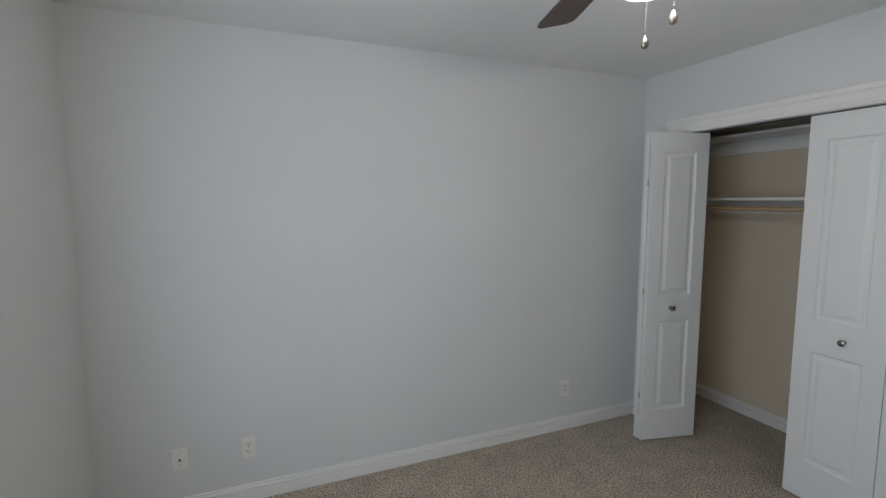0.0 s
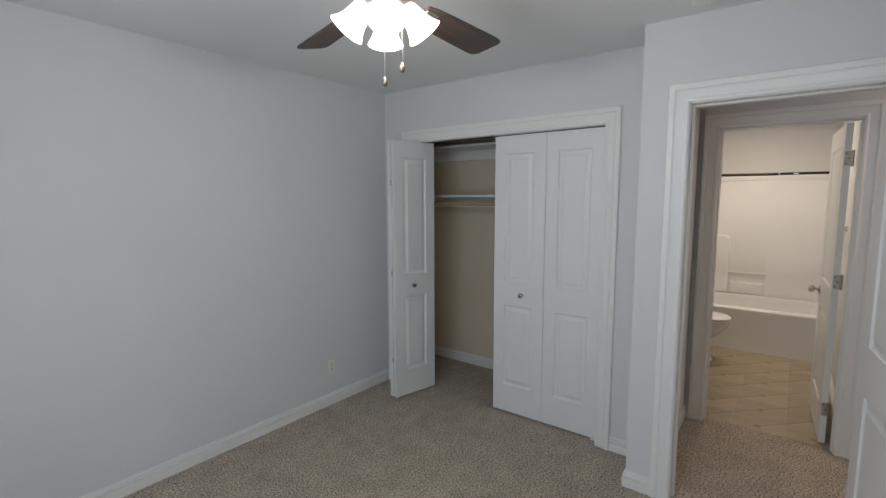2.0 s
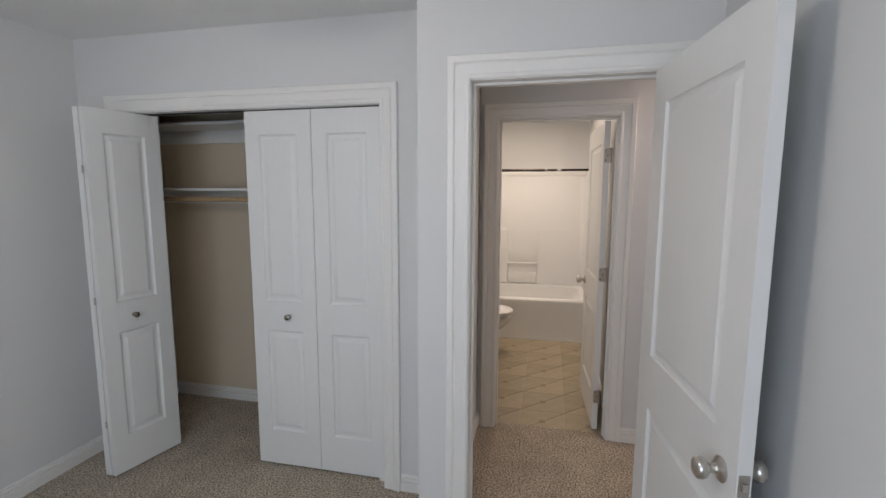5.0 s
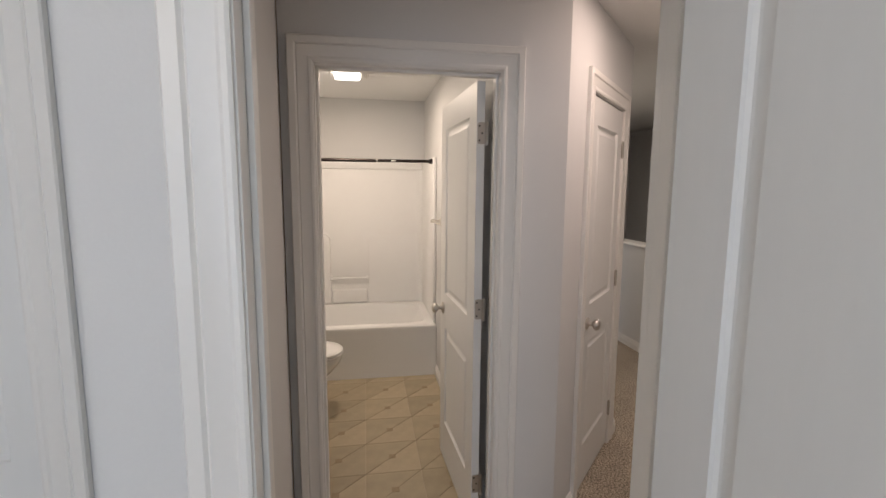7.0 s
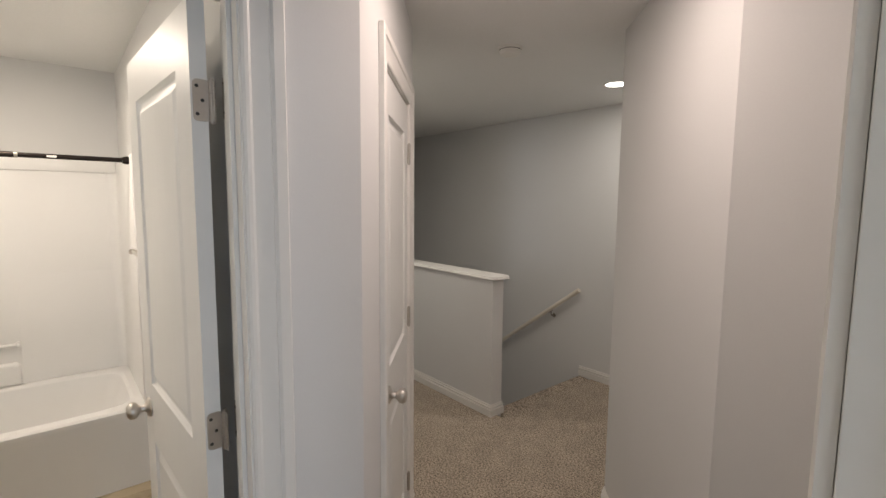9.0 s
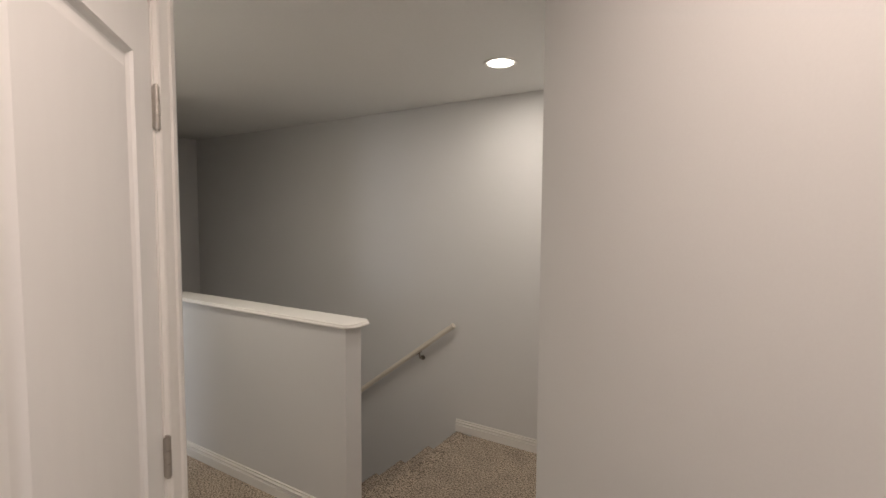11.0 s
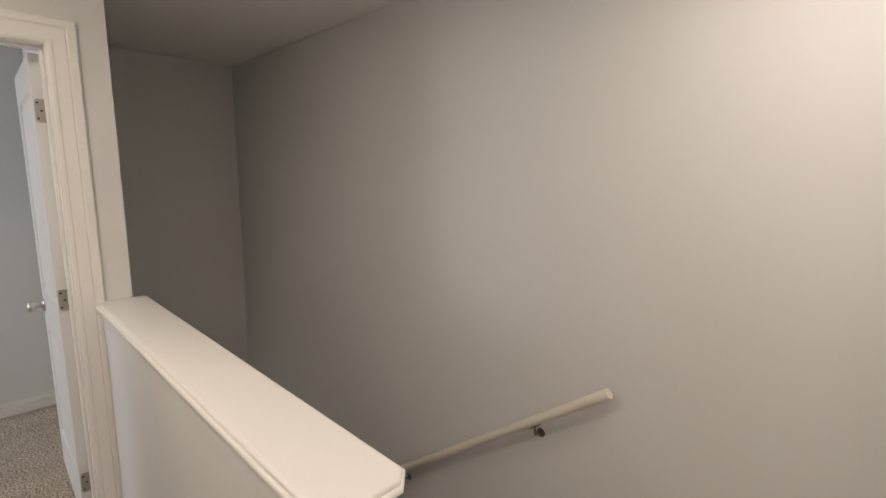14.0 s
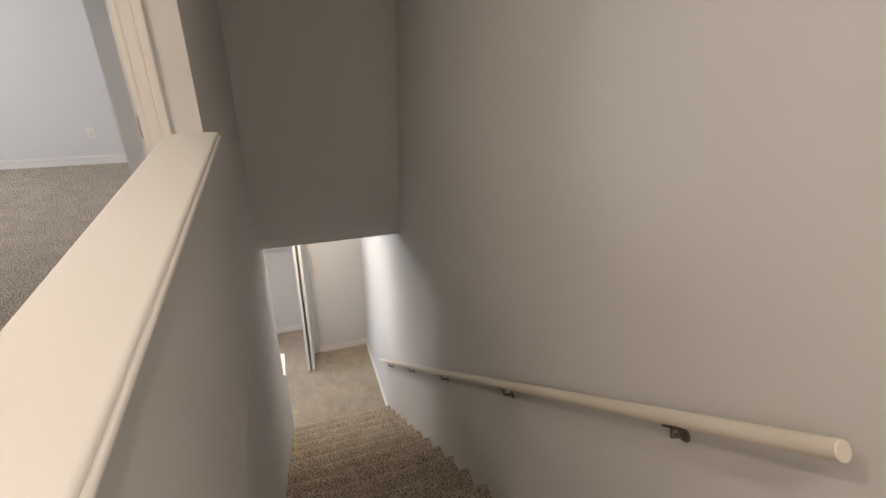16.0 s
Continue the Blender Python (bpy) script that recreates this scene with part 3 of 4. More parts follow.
tagged(part("closet_door_track", bm, BLACK), "dark metal bifold track under the closet head", "door track")
bm = bmesh.new()
box(bm, 2.745, 1.000, 0.0, 2.795, 1.03, 0.016, 0.002)
tagged(part("pivot_bracket", bm, PLASTIC), "small pale floor pivot bracket of the bifold door", "bracket")

# ---- closet shelves ----
for z, label in ((1.62, "white painted closet shelf above the hanging rod"), (2.05, "white painted upper closet shelf")):
    sh = thing("closet_shelf", label, "shelf", pose(0, 0, 0))
    bm = bmesh.new()
    box(bm, 3.15, 0.703, z - 0.019, 3.459, 2.999, z, 0.002)
    part("board", bm, TRIM, sh)
    bm = bmesh.new()
    box(bm, 3.441, 0.703, z - 0.11, 3.459, 2.999, z - 0.0195, 0.002)
    part("cleat", bm, TRIM, sh)
    bm = bmesh.new()
    box(bm, 3.14, 2.981, z - 0.11, 3.441, 2.999, z - 0.0195, 0.002)
    part("cleat", bm, TRIM, sh)
bm = bmesh.new()
tube(bm, (3.19, 0.703, 1.545), (3.19, 2.981, 1.545), 0.017, 18)
tagged(part("closet_rod", bm, DOWEL, None, "", None, 40), "pale wooden hanging rod below the closet shelf", "closet rod")


# ---- ceiling fan ----
fan = thing("ceiling_fan", "five-bladed walnut ceiling fan with lit frosted shades", "ceiling fan", pose(FAN.x, FAN.y, H))
bm = bmesh.new()
lathe(bm, [(0, -0.0), (0.07, -0.0), (0.072, -0.02), (0.05, -0.05), (0.02, -0.06), (0.016, -0.065)])
part("canopy", bm, NICKEL, fan, "", None, 40)
bm = bmesh.new()
tube(bm, (0, 0, -0.05), (0, 0, -0.12), 0.013)
part("downrod", bm, NICKEL, fan, "", None, 40)
bm = bmesh.new()
lathe(bm, [(0, -0.10), (0.05, -0.10), (0.10, -0.115), (0.115, -0.14), (0.115, -0.19), (0.10, -0.215), (0.06, -0.225), (0.04, -0.235), (0.045, -0.265), (0.03, -0.275), (0, -0.278)], None, 32)
part("motor_housing", bm, NICKEL, fan, "brushed nickel motor housing", None, 40)


def blade_mesh():
    bm = bmesh.new()
    top, bot = [], []
    outline = [(0.17, 0.045), (0.22, 0.054), (0.40, 0.063), (0.578, 0.070), (0.608, 0.066), (0.626, 0.045), (0.631, -0.052), (0.616, -0.068), (0.578, -0.070), (0.40, -0.063), (0.22, -0.054), (0.17, -0.045)]
    for z, ring in ((0.003, top), (-0.003, bot)):
        ring.extend(bm.verts.new((x, y, z)) for x, y in outline)
    skin(bm, [top, bot])
    return bm


def iron_mesh():
    bm = bmesh.new()
    box(bm, 0.09, -0.014, -0.012, 0.19, 0.014, -0.004, 0.003)
    box(bm, 0.17, -0.035, -0.010, 0.235, 0.035, -0.0035, 0.003)
    return bm


for k in range(5):
    m = Matrix.Rotation(radians(2.0 + 72 * k), 4, "Z") @ pose(0, 0, -0.235) @ Matrix.Rotation(radians(-13), 4, "X")
    bl = part("blade", blade_mesh(), WALNUT, fan, "dark walnut blade", m)
    part("blade_iron", iron_mesh(), NICKEL, bl, "", None)
SHADE_PROFILE = [(0.020, 0.0), (0.030, -0.004), (0.040, -0.018), (0.046, -0.045), (0.052, -0.075), (0.062, -0.100), (0.074, -0.118), (0.078, -0.124), (0.075, -0.125), (0.060, -0.104), (0.049, -0.075), (0.042, -0.045), (0.036, -0.018), (0.020, -0.006)]
for k in range(4):
    a = 45 + 90 * k
    m = Matrix.Rotation(radians(a), 4, "Z") @ pose(0.060, 0, -0.264) @ Matrix.Rotation(radians(-38), 4, "Y")
    bm = bmesh.new()
    rings = []
    for r, z in SHADE_PROFILE:
        rings.append([bm.verts.new((0.75 * r * math.cos(2 * math.pi * j / 28), 0.75 * r * math.sin(2 * math.pi * j / 28), 0.80 * z)) for j in range(28)])
    rings.append(rings[0])
    skin(bm, rings, caps=False)
    sh = part("shade", bm, SHADE, fan, "frosted white glass bell shade", m, 50)
    sh.visible_shadow = False
    bm = bmesh.new()
    lathe(bm, [(0, 0.02), (0.018, 0.018), (0.024, 0.0), (0.022, -0.008), (0, -0.008)])
    part("socket_cup", bm, NICKEL, sh, "", None, 40)
for dx, dy, zt, zb in ((0.037, 0.045, -0.29, -0.462), (0.057, -0.015, -0.29, -0.424)):
    bm = bmesh.new()
    n = int((zt - zb) / 0.0056)
    for j in range(n):
        bmesh.ops.create_icosphere(bm, subdivisions=1, radius=0.0021, matrix=Matrix.Translation((dx, dy, zt - j * 0.0056)))
    ch = part("pull_chain", bm, NICKEL, fan, "beaded nickel pull chain", None, 60)
    bm = bmesh.new()
    lathe(bm, [(0, zb), (0.003, zb), (0.005, zb - 0.005), (0.0085, zb - 0.014), (0.0095, zb - 0.021), (0.0075, zb - 0.028), (0.003, zb - 0.031), (0, zb - 0.0315)], Matrix.Translation((dx, dy, 0)), 14)
    part("fob", bm, BRACKET, ch, "polished nickel fob", None, 60)


# ---- smoke alarms, can light, bath light ----
def smoke_alarm(x, y, label, r=0.068):
    root = thing("smoke_alarm", label, "smoke alarm", pose(x, y, H))
    bm = bmesh.new()
    lathe(bm, [(0, 0), (r, 0), (r, -0.010), (r - 0.004, -0.013), (0, -0.013)], None, 32)
    part("base", bm, PLASTIC, root, "", None, 40)
    bm = bmesh.new()
    lathe(bm, [(0, -0.013), (r - 0.010, -0.013), (r - 0.008, -0.018), (r - 0.014, -0.036), (r - 0.028, -0.043), (0, -0.044)], None, 32)
    part("cover", bm, PLASTIC, root, "", None, 40)
    bm = bmesh.new()
    lathe(bm, [(r - 0.0125, -0.0135), (r - 0.0085, -0.0135), (r - 0.0078, -0.0165), (r - 0.0125, -0.0165)], None, 32)
    part("vent_gap", bm, SLOT, root, "dark vent gap")
    bm = bmesh.new()
    lathe(bm, [(0, -0.0435), (0.012, -0.0435), (0.011, -0.046), (0, -0.0462)], Matrix.Translation((0.016, 0, 0)), 16)
    part("test_button", bm, PLASTIC, root)


smoke_alarm(4.229, -1.887, "round white smoke alarm on the landing ceiling")
smoke_alarm(2.135, 0.395, "round white smoke alarm on the bedroom ceiling")


def can_light(x, y, z, label):
    root = thing("recessed_light", label, "ceiling light", pose(x, y, z))
    bm = bmesh.new()
    lathe(bm, [(0.072, 0.0), (0.095, 0.0), (0.095, -0.003), (0.088, -0.007), (0.075, -0.005), (0.072, -0.002)], None, 40)
    part("trim_ring", bm, PLASTIC, root, "", None, 40)
    bm = bmesh.new()
    lathe(bm, [(0, -0.0025), (0.071, -0.0025), (0.071, -0.001), (0, -0.001)], None, 40)
    part("lens", bm, CANGLOW, root, "glowing white lens")


can_light(4.253, -3.025, H, "lit recessed ceiling light above the stair head")
can_light(5.45, -1.70, H, "lit recessed ceiling light before the second bedroom")
can_light(3.30, -1.00, H, "lit recessed ceiling light of the inner hall")
can_light(9.3, -2.6, -0.262, "lit recessed light in the lower ceiling")
root = thing("ceiling_lamp", "lit flush white globe lamp in the lower hall", "ceiling light", pose(10.28, -1.30, -0.262))
bm = bmesh.new()
lathe(bm, [(0, 0), (0.09, 0), (0.09, -0.02), (0, -0.02)], None, 28)
part("base", bm, NICKEL, root, "", None, 40)
bm = bmesh.new()
lathe(bm, [(0, -0.02), (0.08, -0.02), (0.105, -0.06), (0.10, -0.10), (0.06, -0.125), (0, -0.13)], None, 28)
g = part("globe", bm, SHADE, root, "", None, 50)
g.visible_shadow = False

bl = thing("bath_fan_light", "lit white bathroom fan light with louvred grille", "ceiling light", pose(5.22, 0.40, H))
bm = bmesh.new()
box(bm, -0.17, -0.145, -0.012, 0.17, 0.145, 0.0, 0.004)
part("grille_plate", bm, PLASTIC, bl)
for k in range(5):
    bm = bmesh.new()
    y = -0.145 + k * 0.013
    box(bm, -0.155, y, -0.030 - 0.003 * k, 0.155, y + 0.008, -0.012, 0.002)
    part("louvre", bm, PLASTIC, bl)
bm = bmesh.new()
box(bm, -0.10, -0.078, -0.048, 0.14, 0.113, -0.012, 0.016, segments=3)
part("lens", bm, BATHGLOW, bl, "glowing white lens", None, 40).visible_shadow = False


# ---- outlets and switches ----
def plate_on(m, s, z, label, category, kind):
    root = thing(category.replace(" ", "_"), label, category, m @ pose(s, 0, z))
    bm = bmesh.new()
    box(bm, -0.035, 0.0, -0.057, 0.035, 0.006, 0.057, 0.003)
    plate = part("cover_plate", bm, ALMOND, root)
    if kind == "outlet":
        for dz in (0.0195, -0.0195):
            bm = bmesh.new()
            box(bm, -0.017, 0.005, dz - 0.0145, 0.017, 0.0085, dz + 0.0145, 0.004)
            sock = part("socket", bm, ALMOND, root, "", None, 40)
            bm = bmesh.new()
            box(bm, -0.0085, 0.0080, dz - 0.002, -0.0060, 0.0089, dz + 0.008)
            box(bm, 0.0060, 0.0080, dz - 0.001, 0.0085, 0.0089, dz + 0.007)
            lathe(bm, [(0, 0), (0.0026, 0), (0.0026, 0.0009), (0, 0.0009)], Matrix.Translation((0, 0.0080, dz - 0.008)) @ TURN_OUT[1], 10)
            part("slots", bm, SLOT, sock, "dark slots")
    elif kind == "cable":
        bm = bmesh.new()
        lathe(bm, [(0, 0), (0.0055, 0), (0.0055, 0.004), (0.004, 0.010), (0, 0.010)], Matrix.Translation((0, 0.005, 0)) @ TURN_OUT[1], 12)
        part("coax_jack", bm, SLOT, root, "dark threaded jack")
    else:
        bm = bmesh.new()
        box(bm, -0.005, 0.004, -0.011, 0.005, 0.016, 0.006, 0.002)
        part("toggle", bm, ALMOND, root)
    for dz in ((0.0,) if kind == "outlet" else (0.030, -0.030)):
        bm = bmesh.new()
        lathe(bm, [(0, 0), (0.003, 0), (0.0025, 0.0012), (0, 0.0014)], Matrix.Translation((0, 0.0058, dz)) @ TURN_OUT[1], 10)
        part("screw", bm, HINGE, plate)


out_m, _ = wallspace((2.702, 2.826), (-0.66, 2.826))
plate_on(out_m, 2.702 - 2.067, 0.298, "ivory duplex wall outlet above the baseboard", "wall outlet", "outlet")
plate_on(out_m, 2.702 - 0.023, 0.298, "ivory duplex wall outlet beside the cable plate", "wall outlet", "outlet")
plate_on(out_m, 2.702 + 0.298, 0.298, "ivory cable jack plate on the grey wall", "cable plate", "cable")
west_m, _ = wallspace((3.685, -2.115), (3.715, -3.642))
plate_on(west_m, 1.36, 1.17, "ivory toggle light switch beside the stair head", "light switch", "switch")
bump_m, _ = wallspace((8.23, -2.37), (8.23, -1.74))
plate_on(bump_m, 0.37, 0.33, "ivory duplex outlet on the second bedroom wall", "wall outlet", "outlet")
far_m, _ = wallspace((10.40, -1.84), (10.40, 1.52))
plate_on(far_m, 0.95, 0.33, "ivory duplex outlet on the far bedroom wall", "wall outlet", "outlet")
rail_m, _ = wallspace((3.585, -3.642), (10.54, -3.642))
plate_on(rail_m, 9.0 - 3.585, LOW + 1.15, "ivory toggle light switch at the stair foot", "light switch", "switch")

# ---- half wall cap ----
cap = thing("half_wall_cap", "white painted wooden cap with clipped corners on the half wall", "wall cap", pose(0, 0, 0))
pts = [(6.487, -2.545), (4.785, -2.545), (4.748, -2.508), (4.748, -2.389), (4.785, -2.352), (6.487, -2.352)]


def inset(p, o):
    x, y = p
    return (min(max(x, 4.748 + o), 6.487), min(max(y, -2.545 + o), -2.352 - o))


for piece, prof in (("edge_moulding", ((0.016, 1.042), (0.010, 1.043), (0.003, 1.045), (0.0, 1.048), (0.0, 1.055), (0.002, 1.0575), (0.006, 1.0585))),
                    ("top_board", ((0.008, 1.0587), (0.008, 1.063), (0.010, 1.066), (0.014, 1.068), (0.018, 1.0685)))):
    bm = bmesh.new()
    skin(bm, [[bm.verts.new((*inset(p, o), z)) for p in pts] for o, z in prof])
    part(piece, bm, TRIM, cap, "", None, 40)

# ---- stairs ----
RISE, RUN, X0 = -LOW / 16, 0.267, 4.86
stairs = thing("staircase", "straight flight of beige carpeted stairs going down", "staircase", pose(0, 0, 0))


def step_mesh(x0, x1, z, y0, y1, drop):
    """A carpeted tread with a soft rounded nosing at x1, tucked back under it."""
    bm = bmesh.new()
    prof = [(x0, z - 0.022), (x1 - 0.080, z - 0.013), (x1 - 0.032, z), (x1 - 0.012, z - 0.008), (x1, z - 0.026), (x1 - 0.004, z - 0.046), (x1 - 0.018, z - 0.058), (x1 - 0.038, z - 0.064), (x1 - 0.044, z - drop), (x0, z - drop)]
    rings = []
    for y in np.linspace(y0, y1, 9):
        w = 0.002 * math.sin(y * 37 + z * 19)
        rings.append([bm.verts.new((x + (w if 1 < i < 8 else 0), y, q)) for i, (x, q) in enumerate(prof)])
    skin(bm, rings)
    return bm


part("landing_edge", step_mesh(4.72, X0 + 0.012, 0.0, -3.641, -2.487, RISE), CARPET, stairs, "", None, 50)
for i in range(1, 16):
    part("step", step_mesh(X0 + (i - 1) * RUN - 0.03, X0 + i * RUN + 0.012, -i * RISE, -3.641, -2.487, RISE + 0.02 if i < 15 else RISE - 0.002), CARPET, stairs, "", None, 50)

# ---- handrail ----
rail = thing("handrail", "cream painted round wooden stair handrail on nickel brackets", "handrail", pose(0, 0, 0))
ra, rb = Vector((4.857, -3.586, 0.818)), Vector((9.03, -3.586, -2.274))
bm = bmesh.new()
q = (rb - ra).to_track_quat("Z", "Y").to_matrix().to_4x4()
length = (rb - ra).length
lathe(bm, [(0, 0), (0.018, 0), (0.020, 0.002), (0.020, length - 0.002), (0.018, length), (0, length)], Matrix.Translation(ra) @ q, 20)
part("rail", bm, RAIL, rail, "", None, 40)
for x in (5.166, 6.017, 6.868, 7.72, 8.57):
    z = ra.z + (rb.z - ra.z) * (x - ra.x) / (rb.x - ra.x)
    bm = bmesh.new()
    lathe(bm, [(0, 0), (0.020, 0), (0.019, 0.004), (0.010, 0.007), (0, 0.007)], Matrix.Translation((x, -3.6415, z - 0.075)) @ TURN_OUT[1], 16)
    tube(bm, (x, -3.637, z - 0.075), (x, -3.600, z - 0.068), 0.006, 10)
    tube(bm, (x, -3.600, z - 0.068), (x, -3.587, z - 0.024), 0.006, 10)
    box(bm, -0.028, -0.010, -0.004, 0.028, 0.010, 0.0, 0.001, Matrix.Translation((x, -3.586, z - 0.026)) @ Matrix.Rotation(math.atan2(ra.z - rb.z, rb.x - ra.x), 4, "Y"))
    part("bracket", bm, BRACKET, rail, "dark nickel wall bracket", None, 40)

# ---- lower closet ----
leafs = thing("bifold_closet_door", "white bifold leaves folded open at the lower closet", "closet door", pose(10.40, -2.80, LOW + 0.02))
bifold_leaf(pose(0, 0, 0, 0, 0, 172), leafs, 0.17)
bifold_leaf(pose(0.0, -0.037, 0, 0, 0, 176), leafs)
sh = thing("closet_shelf", "white shelf in the lower closet", "shelf", pose(0, 0, 0))
bm = bmesh.new()
box(bm, 10.80, -3.64, LOW + 1.70, 11.099, 1.45, LOW + 1.72, 0.002)
part("board", bm, TRIM, sh)
bm = bmesh.new()
tube(bm, (10.83, -3.64, LOW + 1.64), (10.83, 1.45, LOW + 1.64), 0.016)
tagged(part("closet_rod", bm, DOWEL, None, "", None, 40), "wooden hanging rod in the lower closet", "closet rod")


# ---- bathroom ----
def roundrect(cx, cy, hx, hy, z, n=44, p=7.0):
    out = []
    for k in range(n):
        a = 2 * math.pi * (k + 0.5) / n
        c, s = math.cos(a), math.sin(a)
        r = (abs(c) ** p + abs(s) ** p) ** (-1 / p)
        out.append((cx + hx * r * c, cy + hy * r * s, z))
    return out


def loft(bm, rings):
    skin(bm, [[bm.verts.new(v) for v in r] for r in rings])
    return bm


tub = thing("bathtub", "glossy white acrylic bathtub with a moulded wall surround", "bathtub", pose(0, 0, 0))
cx, cy, hx, hy = 5.885, 0.47, 0.432, 0.757
bm = bmesh.new()
loft(bm, [roundrect(cx, cy, hx - 0.006, hy, 0.0, p=200), roundrect(cx, cy, hx - 0.006, hy, 0.395, p=200), roundrect(cx, cy, hx, hy, 0.41, p=200), roundrect(cx, cy, hx, hy, 0.44, p=200), roundrect(cx, cy, hx - 0.012, hy - 0.005, 0.452, p=40),
          roundrect(cx, cy, hx - 0.07, hy - 0.06, 0.452, p=9), roundrect(cx, cy, hx - 0.082, hy - 0.075, 0.44, p=8), roundrect(cx, cy, hx - 0.11, hy - 0.13, 0.25, p=6), roundrect(cx, cy, hx - 0.16, hy - 0.22, 0.10, p=5), roundrect(cx, cy, 0.10, 0.3, 0.09, p=4)])
part("tub", bm, ACRYLIC, tub, "", None, 35)
bm = bmesh.new()
box(bm, 6.292, -0.285, 0.452, 6.318, 1.225, 1.86, 0.008)
part("back_panel", bm, ACRYLIC, tub, "", None, 40)
for y0, y1 in ((-0.288, -0.262), (1.202, 1.228)):
    bm = bmesh.new()
    box(bm, 5.50, y0, 0.452, 6.292, y1, 1.86, 0.008)
    part("side_panel", bm, ACRYLIC, tub, "", None, 40)
for y0, y1, z1, d in ((0.64, 1.202, 1.155, 0.030), (-0.262, 0.285, 1.145, 0.0025), (0.285, 0.64, 0.60, 0.020)):
    bm = bmesh.new()
    r = 0.07 if z1 > 1 else 0.03
    cyy, hyy, czz, hzz = (y0 + y1) / 2, (y1 - y0) / 2, (0.452 + z1) / 2, (z1 - 0.452) / 2
    rings = []
    for x, o in ((6.294, 0.0), (6.294 - d * 0.5, 0.004), (6.294 - d * 0.85, 0.010), (6.294 - d, 0.022)):
        ring = []
        for sy, sz, a0 in ((1, 1, 0), (-1, 1, 90), (-1, -1, 180), (1, -1, 270)):
            rr = (r if sz > 0 else 0.002) - min(o, r * 0.5 if sz > 0 else 0.001)
            for q in range(7):
                an = radians(a0 + 15 * q)
                ring.append(bm.verts.new((x, cyy + sy * (hyy - o - rr) + rr * math.cos(an), czz + sz * (hzz - o - rr) + rr * math.sin(an))))
        rings.append(ring)
    skin(bm, rings)
    part("moulded_shelf", bm, ACRYLIC, tub, "", None, 40)
bm = bmesh.new()
tube(bm, (6.266, 0.285, 0.712), (6.266, 0.645, 0.712), 0.011)
part("grab_bar", bm, ACRYLIC, tub, "slim white moulded bar", None, 40)
for y in (0.29, 0.64):
    bm = bmesh.new()
    box(bm, 6.252, y - 0.010, 0.698, 6.294, y + 0.010, 0.727, 0.004)
    part("bar_post", bm, ACRYLIC, tub, "", None, 40)
bm = bmesh.new()
box(bm, 6.282, -0.262, 1.785, 6.2915, 1.202, 1.860, 0.004)
part("top_lip", bm, ACRYLIC, tub, "", None, 40)
for y0, s in ((-0.262, 1), (1.202, -1)):
    bm = bmesh.new()
    ring = [(6.292, y0)] + [(6.292 - 0.055 * (1 - math.sin(radians(a))), y0 + s * 0.055 * (1 - math.cos(radians(a)))) for a in range(0, 91, 15)]
    skin(bm, [[bm.verts.new((x, y, z)) for x, y in ring] for z in (0.452, 1.784)])
    part("corner_cove", bm, ACRYLIC, tub, "", None, 40)
rod = thing("shower_rod", "dark bronze telescoping shower curtain rod", "curtain rod", pose(5.565, 0, 1.826))
bm = bmesh.new()
tube(bm, (0, -0.262, 0), (0, 0.24, 0), 0.0125)
part("inner_tube", bm, BRONZE, rod, "", None, 40)
bm = bmesh.new()
tube(bm, (0, 0.205, 0), (0, 1.202, 0), 0.0145)
part("outer_tube", bm, BRONZE, rod, "", None, 40)
bm = bmesh.new()
tube(bm, (0, 0.193, 0), (0, 0.207, 0), 0.0152)
part("collar", bm, HINGE, rod, "thin pale collar", None, 40)
bm = bmesh.new()
box(bm, -0.0136, 0.045, -0.006, -0.0122, 0.085, 0.005, 0.0005)
part("sticker", bm, PLASTIC, rod, "small white sticker")
for y, s in ((-0.262, 1), (1.202, -1)):
    bm = bmesh.new()
    lathe(bm, [(0, 0), (0.022, 0), (0.022, 0.012), (0.018, 0.03), (0, 0.03)], Matrix.Translation((0, y, 0)) @ TURN_OUT[s], 18)
    part("end_cap", bm, BRONZE, rod, "", None, 40)

toilet = thing("toilet", "white ceramic toilet with the lid closed", "toilet", pose(4.98, 1.22, 0))


def oval(w, y0, y1, z, n=36, p=2.3):
    c, h = (y0 + y1) / 2, (y1 - y0) / 2
    return [(x, y, z) for x, y, z in roundrect(0, c, w, h, z, n, p)]


bm = bmesh.new()
loft(bm, [oval(0.115, -0.62, -0.10, 0.0, p=3), oval(0.105, -0.60, -0.12, 0.03, p=3), oval(0.095, -0.56, -0.12, 0.12), oval(0.10, -0.56, -0.12, 0.19), oval(0.14, -0.66, -0.10, 0.27), oval(0.175, -0.725, -0.08, 0.345), oval(0.183, -0.742, -0.06, 0.385), oval(0.18, -0.738, -0.06, 0.398), oval(0.10, -0.60, -0.2, 0.399)])
part("bowl", bm, CERAMIC, toilet, "", None, 50)
bm = bmesh.new()
loft(bm, [oval(0.182, -0.742, -0.26, 0.400), oval(0.187, -0.748, -0.255, 0.404), oval(0.187, -0.748, -0.255, 0.416), oval(0.182, -0.742, -0.26, 0.420)])
part("seat", bm, SEAT, toilet, "", None, 50)
bm = bmesh.new()
loft(bm, [oval(0.180, -0.740, -0.25, 0.423), oval(0.186, -0.747, -0.245, 0.427), oval(0.186, -0.747, -0.245, 0.438), oval(0.176, -0.733, -0.255, 0.447), oval(0.10, -0.65, -0.33, 0.453)])
part("lid", bm, SEAT, toilet, "", None, 50)
bm = bmesh.new()
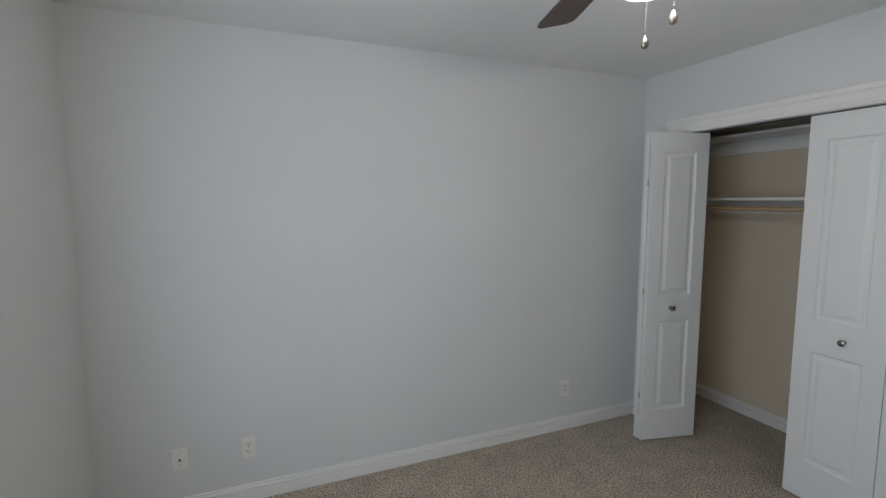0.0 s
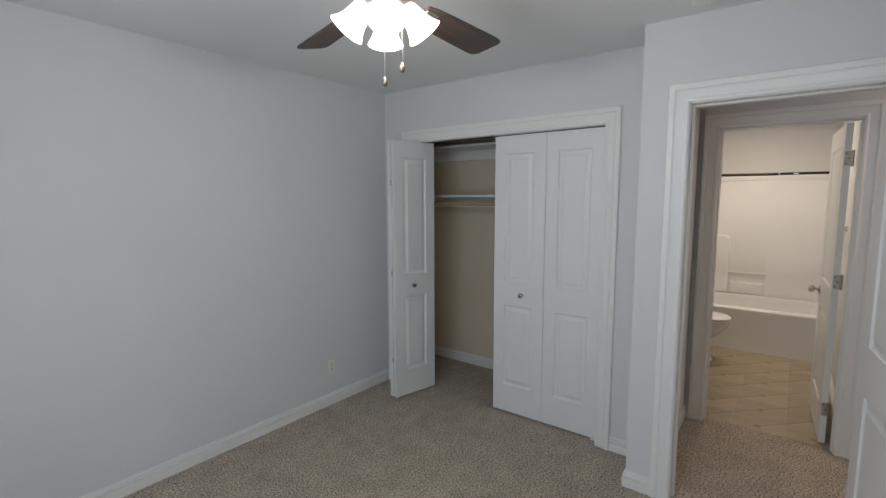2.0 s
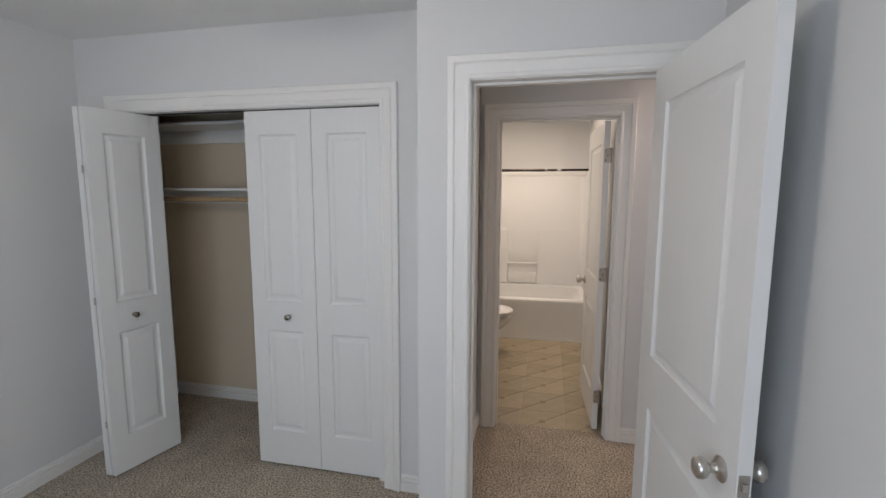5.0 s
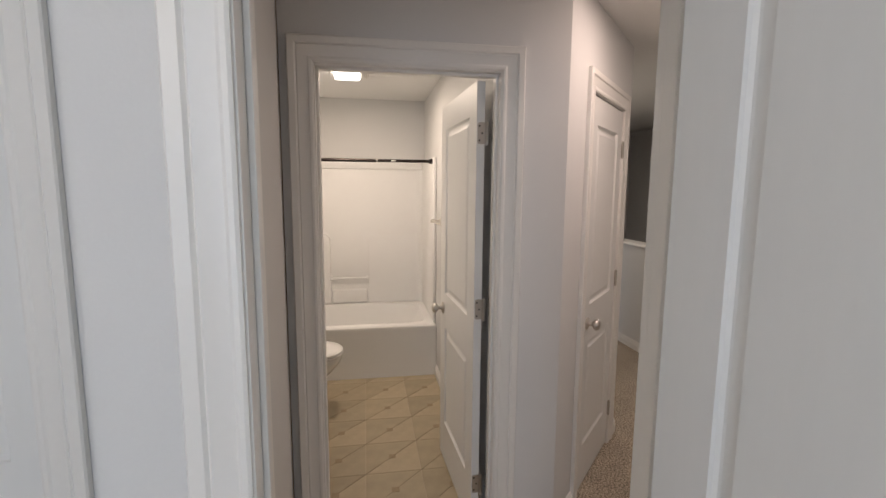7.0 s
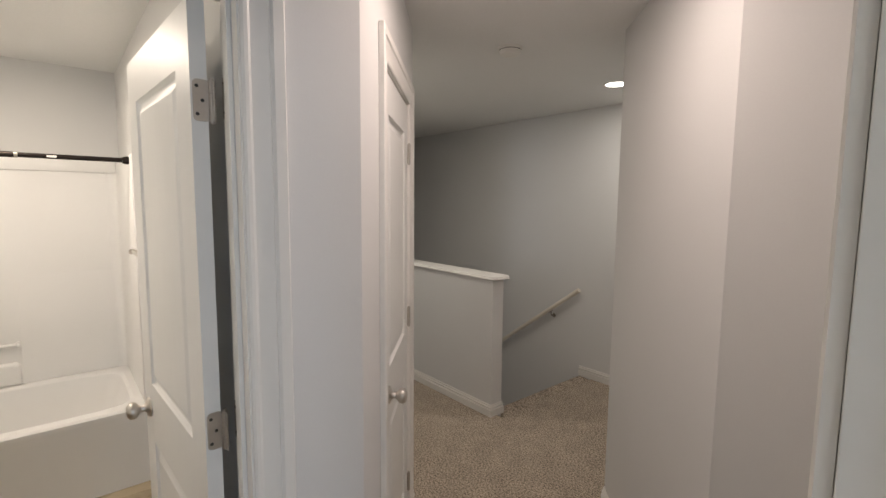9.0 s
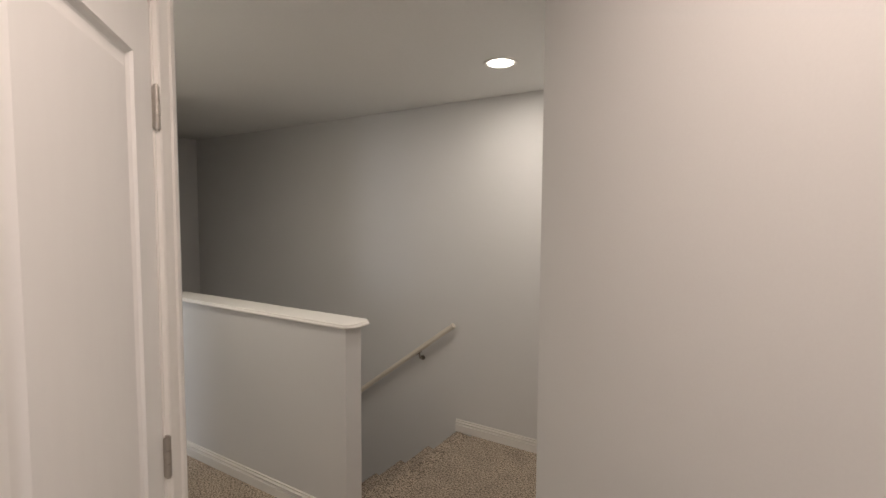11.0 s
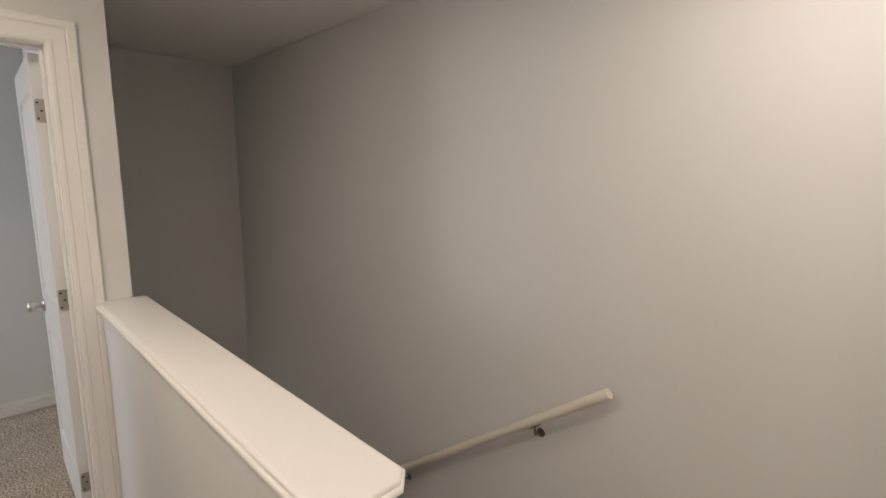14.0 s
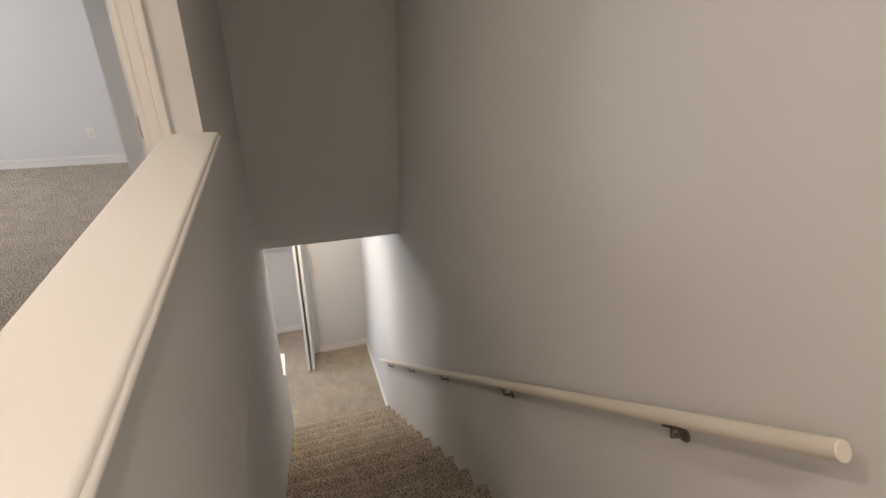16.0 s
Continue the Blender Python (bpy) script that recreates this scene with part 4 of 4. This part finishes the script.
box(bm, -0.22, -0.20, 0.38, 0.22, -0.005, 0.74, 0.03, segments=4)
part("tank", bm, CERAMIC, toilet, "", None, 40)
bm = bmesh.new()
box(bm, -0.23, -0.21, 0.742, 0.23, -0.002, 0.775, 0.012, segments=3)
part("tank_lid", bm, CERAMIC, toilet, "", None, 40)

bar = thing("towel_bar", "satin nickel towel bar on the bathroom wall", "towel bar", pose(0, -0.29, 1.345))
for x in (5.285, 4.70):
    bm = bmesh.new()
    lathe(bm, [(0, 0), (0.024, 0), (0.024, 0.005), (0.014, 0.010), (0.009, 0.020), (0.009, 0.052), (0.014, 0.058), (0.014, 0.074), (0.008, 0.080), (0, 0.081)], Matrix.Translation((x, 0.0005, 0)) @ TURN_OUT[1], 18)
    part("post", bm, NICKEL, bar, "", None, 40)
bm = bmesh.new()
tube(bm, (4.70, 0.066, 0), (5.285, 0.066, 0), 0.008)
part("bar", bm, NICKEL, bar, "", None, 40)

# ---- bathroom floor: sheet of bevel-patterned tiles ----
bm = bmesh.new()
box(bm, 3.56, -0.40, -0.24, 6.44, 1.345, -0.006)
bath_floor = structure("floor_bath", bm, GROUT, "tan patterned vinyl tile floor of the bathroom", "tile floor")
P = 0.315
tri = []
for corner, mat in ((0, TILE), (1, TILE_DARK)):
    bm = bmesh.new()
    g = 0.0013
    pts = [(g, g), (P - 3 * g, g), (g, P - 3 * g)] if corner == 0 else [(P - g, P - g), (3 * g, P - g), (P - g, 3 * g)]
    skin(bm, [[bm.verts.new((x, y, -0.008)) for x, y in pts], [bm.verts.new((x, y, -0.0028)) for x, y in pts]])
    tri.append(mesh_of("tile", bm, mat))
bm = bmesh.new()
box(bm, -0.020, -0.020, -0.006, 0.020, 0.020, -0.0018)
inset_mesh = mesh_of("inset", bm, INSET)
for i in range(-5, 6):
    for j in range(-2, 4):
        x, y = 5.06 + i * P, 0.0 + j * P
        if x < 3.4 or x > 5.44 or y > 1.2 or y + P < -0.29:
            continue
        for me in tri:
            t = new("tile", me)
            t.parent = bath_floor
            t.matrix_basis = pose(x, y, 0)
        t = new("inset", inset_mesh)
        t.parent = bath_floor
        t.matrix_basis = pose(x + P / 2, y + P / 2, 0)

# ---- vanity cabinet ----
vanity = thing("bathroom_vanity", "light maple bathroom vanity cabinet with drawers beside the toilet", "vanity cabinet", pose(3.62, 1.23, 0))
bm = bmesh.new()
box(bm, 0.0, -0.585, 0.10, 0.895, -0.002, 0.780, 0.002)
part("body", bm, MAPLE, vanity)
bm = bmesh.new()
box(bm, 0.0, -0.515, 0.0, 0.895, -0.002, 0.098)
part("toe_kick", bm, MAPLE, vanity)


def vanity_front(name, x0, x1, z0, z1, knob_x, knob_z):
    bm = bmesh.new()
    box(bm, x0, -0.604, z0, x1, -0.586, z1, 0.004)
    f = part(name, bm, MAPLE, vanity)
    bm = bmesh.new()
    lathe(bm, SMALL_KNOB, Matrix.Translation((knob_x, -0.604, knob_z)) @ TURN_OUT[-1], 18)
    part("knob", bm, SMALLNICKEL, f, "small satin nickel knob", None, 40)


for z0, z1 in ((0.615, 0.765), (0.375, 0.600), (0.125, 0.360)):
    vanity_front("drawer", 0.590, 0.880, z0, z1, 0.735, (z0 + z1) / 2 + 0.01)
vanity_front("door", 0.015, 0.295, 0.125, 0.765, 0.260, 0.68)
vanity_front("door", 0.300, 0.580, 0.125, 0.765, 0.335, 0.68)
top = thing("countertop", "white cultured marble countertop with a backsplash on the vanity", "countertop", pose(3.62, 1.23, 0.7805))
bm = bmesh.new()
box(bm, 0.0, -0.612, 0.0, 0.912, -0.002, 0.030, 0.006)
part("slab", bm, MARBLE, top)
bm = bmesh.new()
box(bm, 0.0, -0.022, 0.031, 0.912, -0.002, 0.125, 0.004)
part("backsplash", bm, MARBLE, top)

# ---- vanity light: unseen fixture, added to carry the bath fill bulbs ----
vl = thing("added_vanity_light", "unseen three-globe nickel wall light added to even the bathroom light", "wall light", pose(4.25, 1.23, 1.98))
bm = bmesh.new()
box(bm, -0.30, -0.025, -0.05, 0.30, 0.0, 0.05, 0.006)
part("back_plate", bm, NICKEL, vl)
for k in range(3):
    bm = bmesh.new()
    lathe(bm, [(0.0, 0.0), (0.02, 0.0), (0.04, 0.02), (0.055, 0.05), (0.055, 0.08), (0.04, 0.11), (0.0, 0.125)], Matrix.Translation((-0.2 + 0.2 * k, -0.025, 0)) @ TURN_OUT[-1], 20)
    g = part("globe", bm, BATHGLOW, vl, "glowing frosted globe", None, 50)
    g.visible_shadow = False

# ---- low wall at the stair foot ----
wall("wall_stair_foot", (9.02, -2.485), (8.662, -2.485), 0.113, LOW, -1.93, label="low grey wall at the stair foot")
bm = bmesh.new()
box(bm, 8.662, -2.505, -1.93, 9.04, -2.355, -1.912, 0.005)
tagged(part("low_wall_cap", bm, TRIM), "white painted cap on the low stair-foot wall", "wall cap")
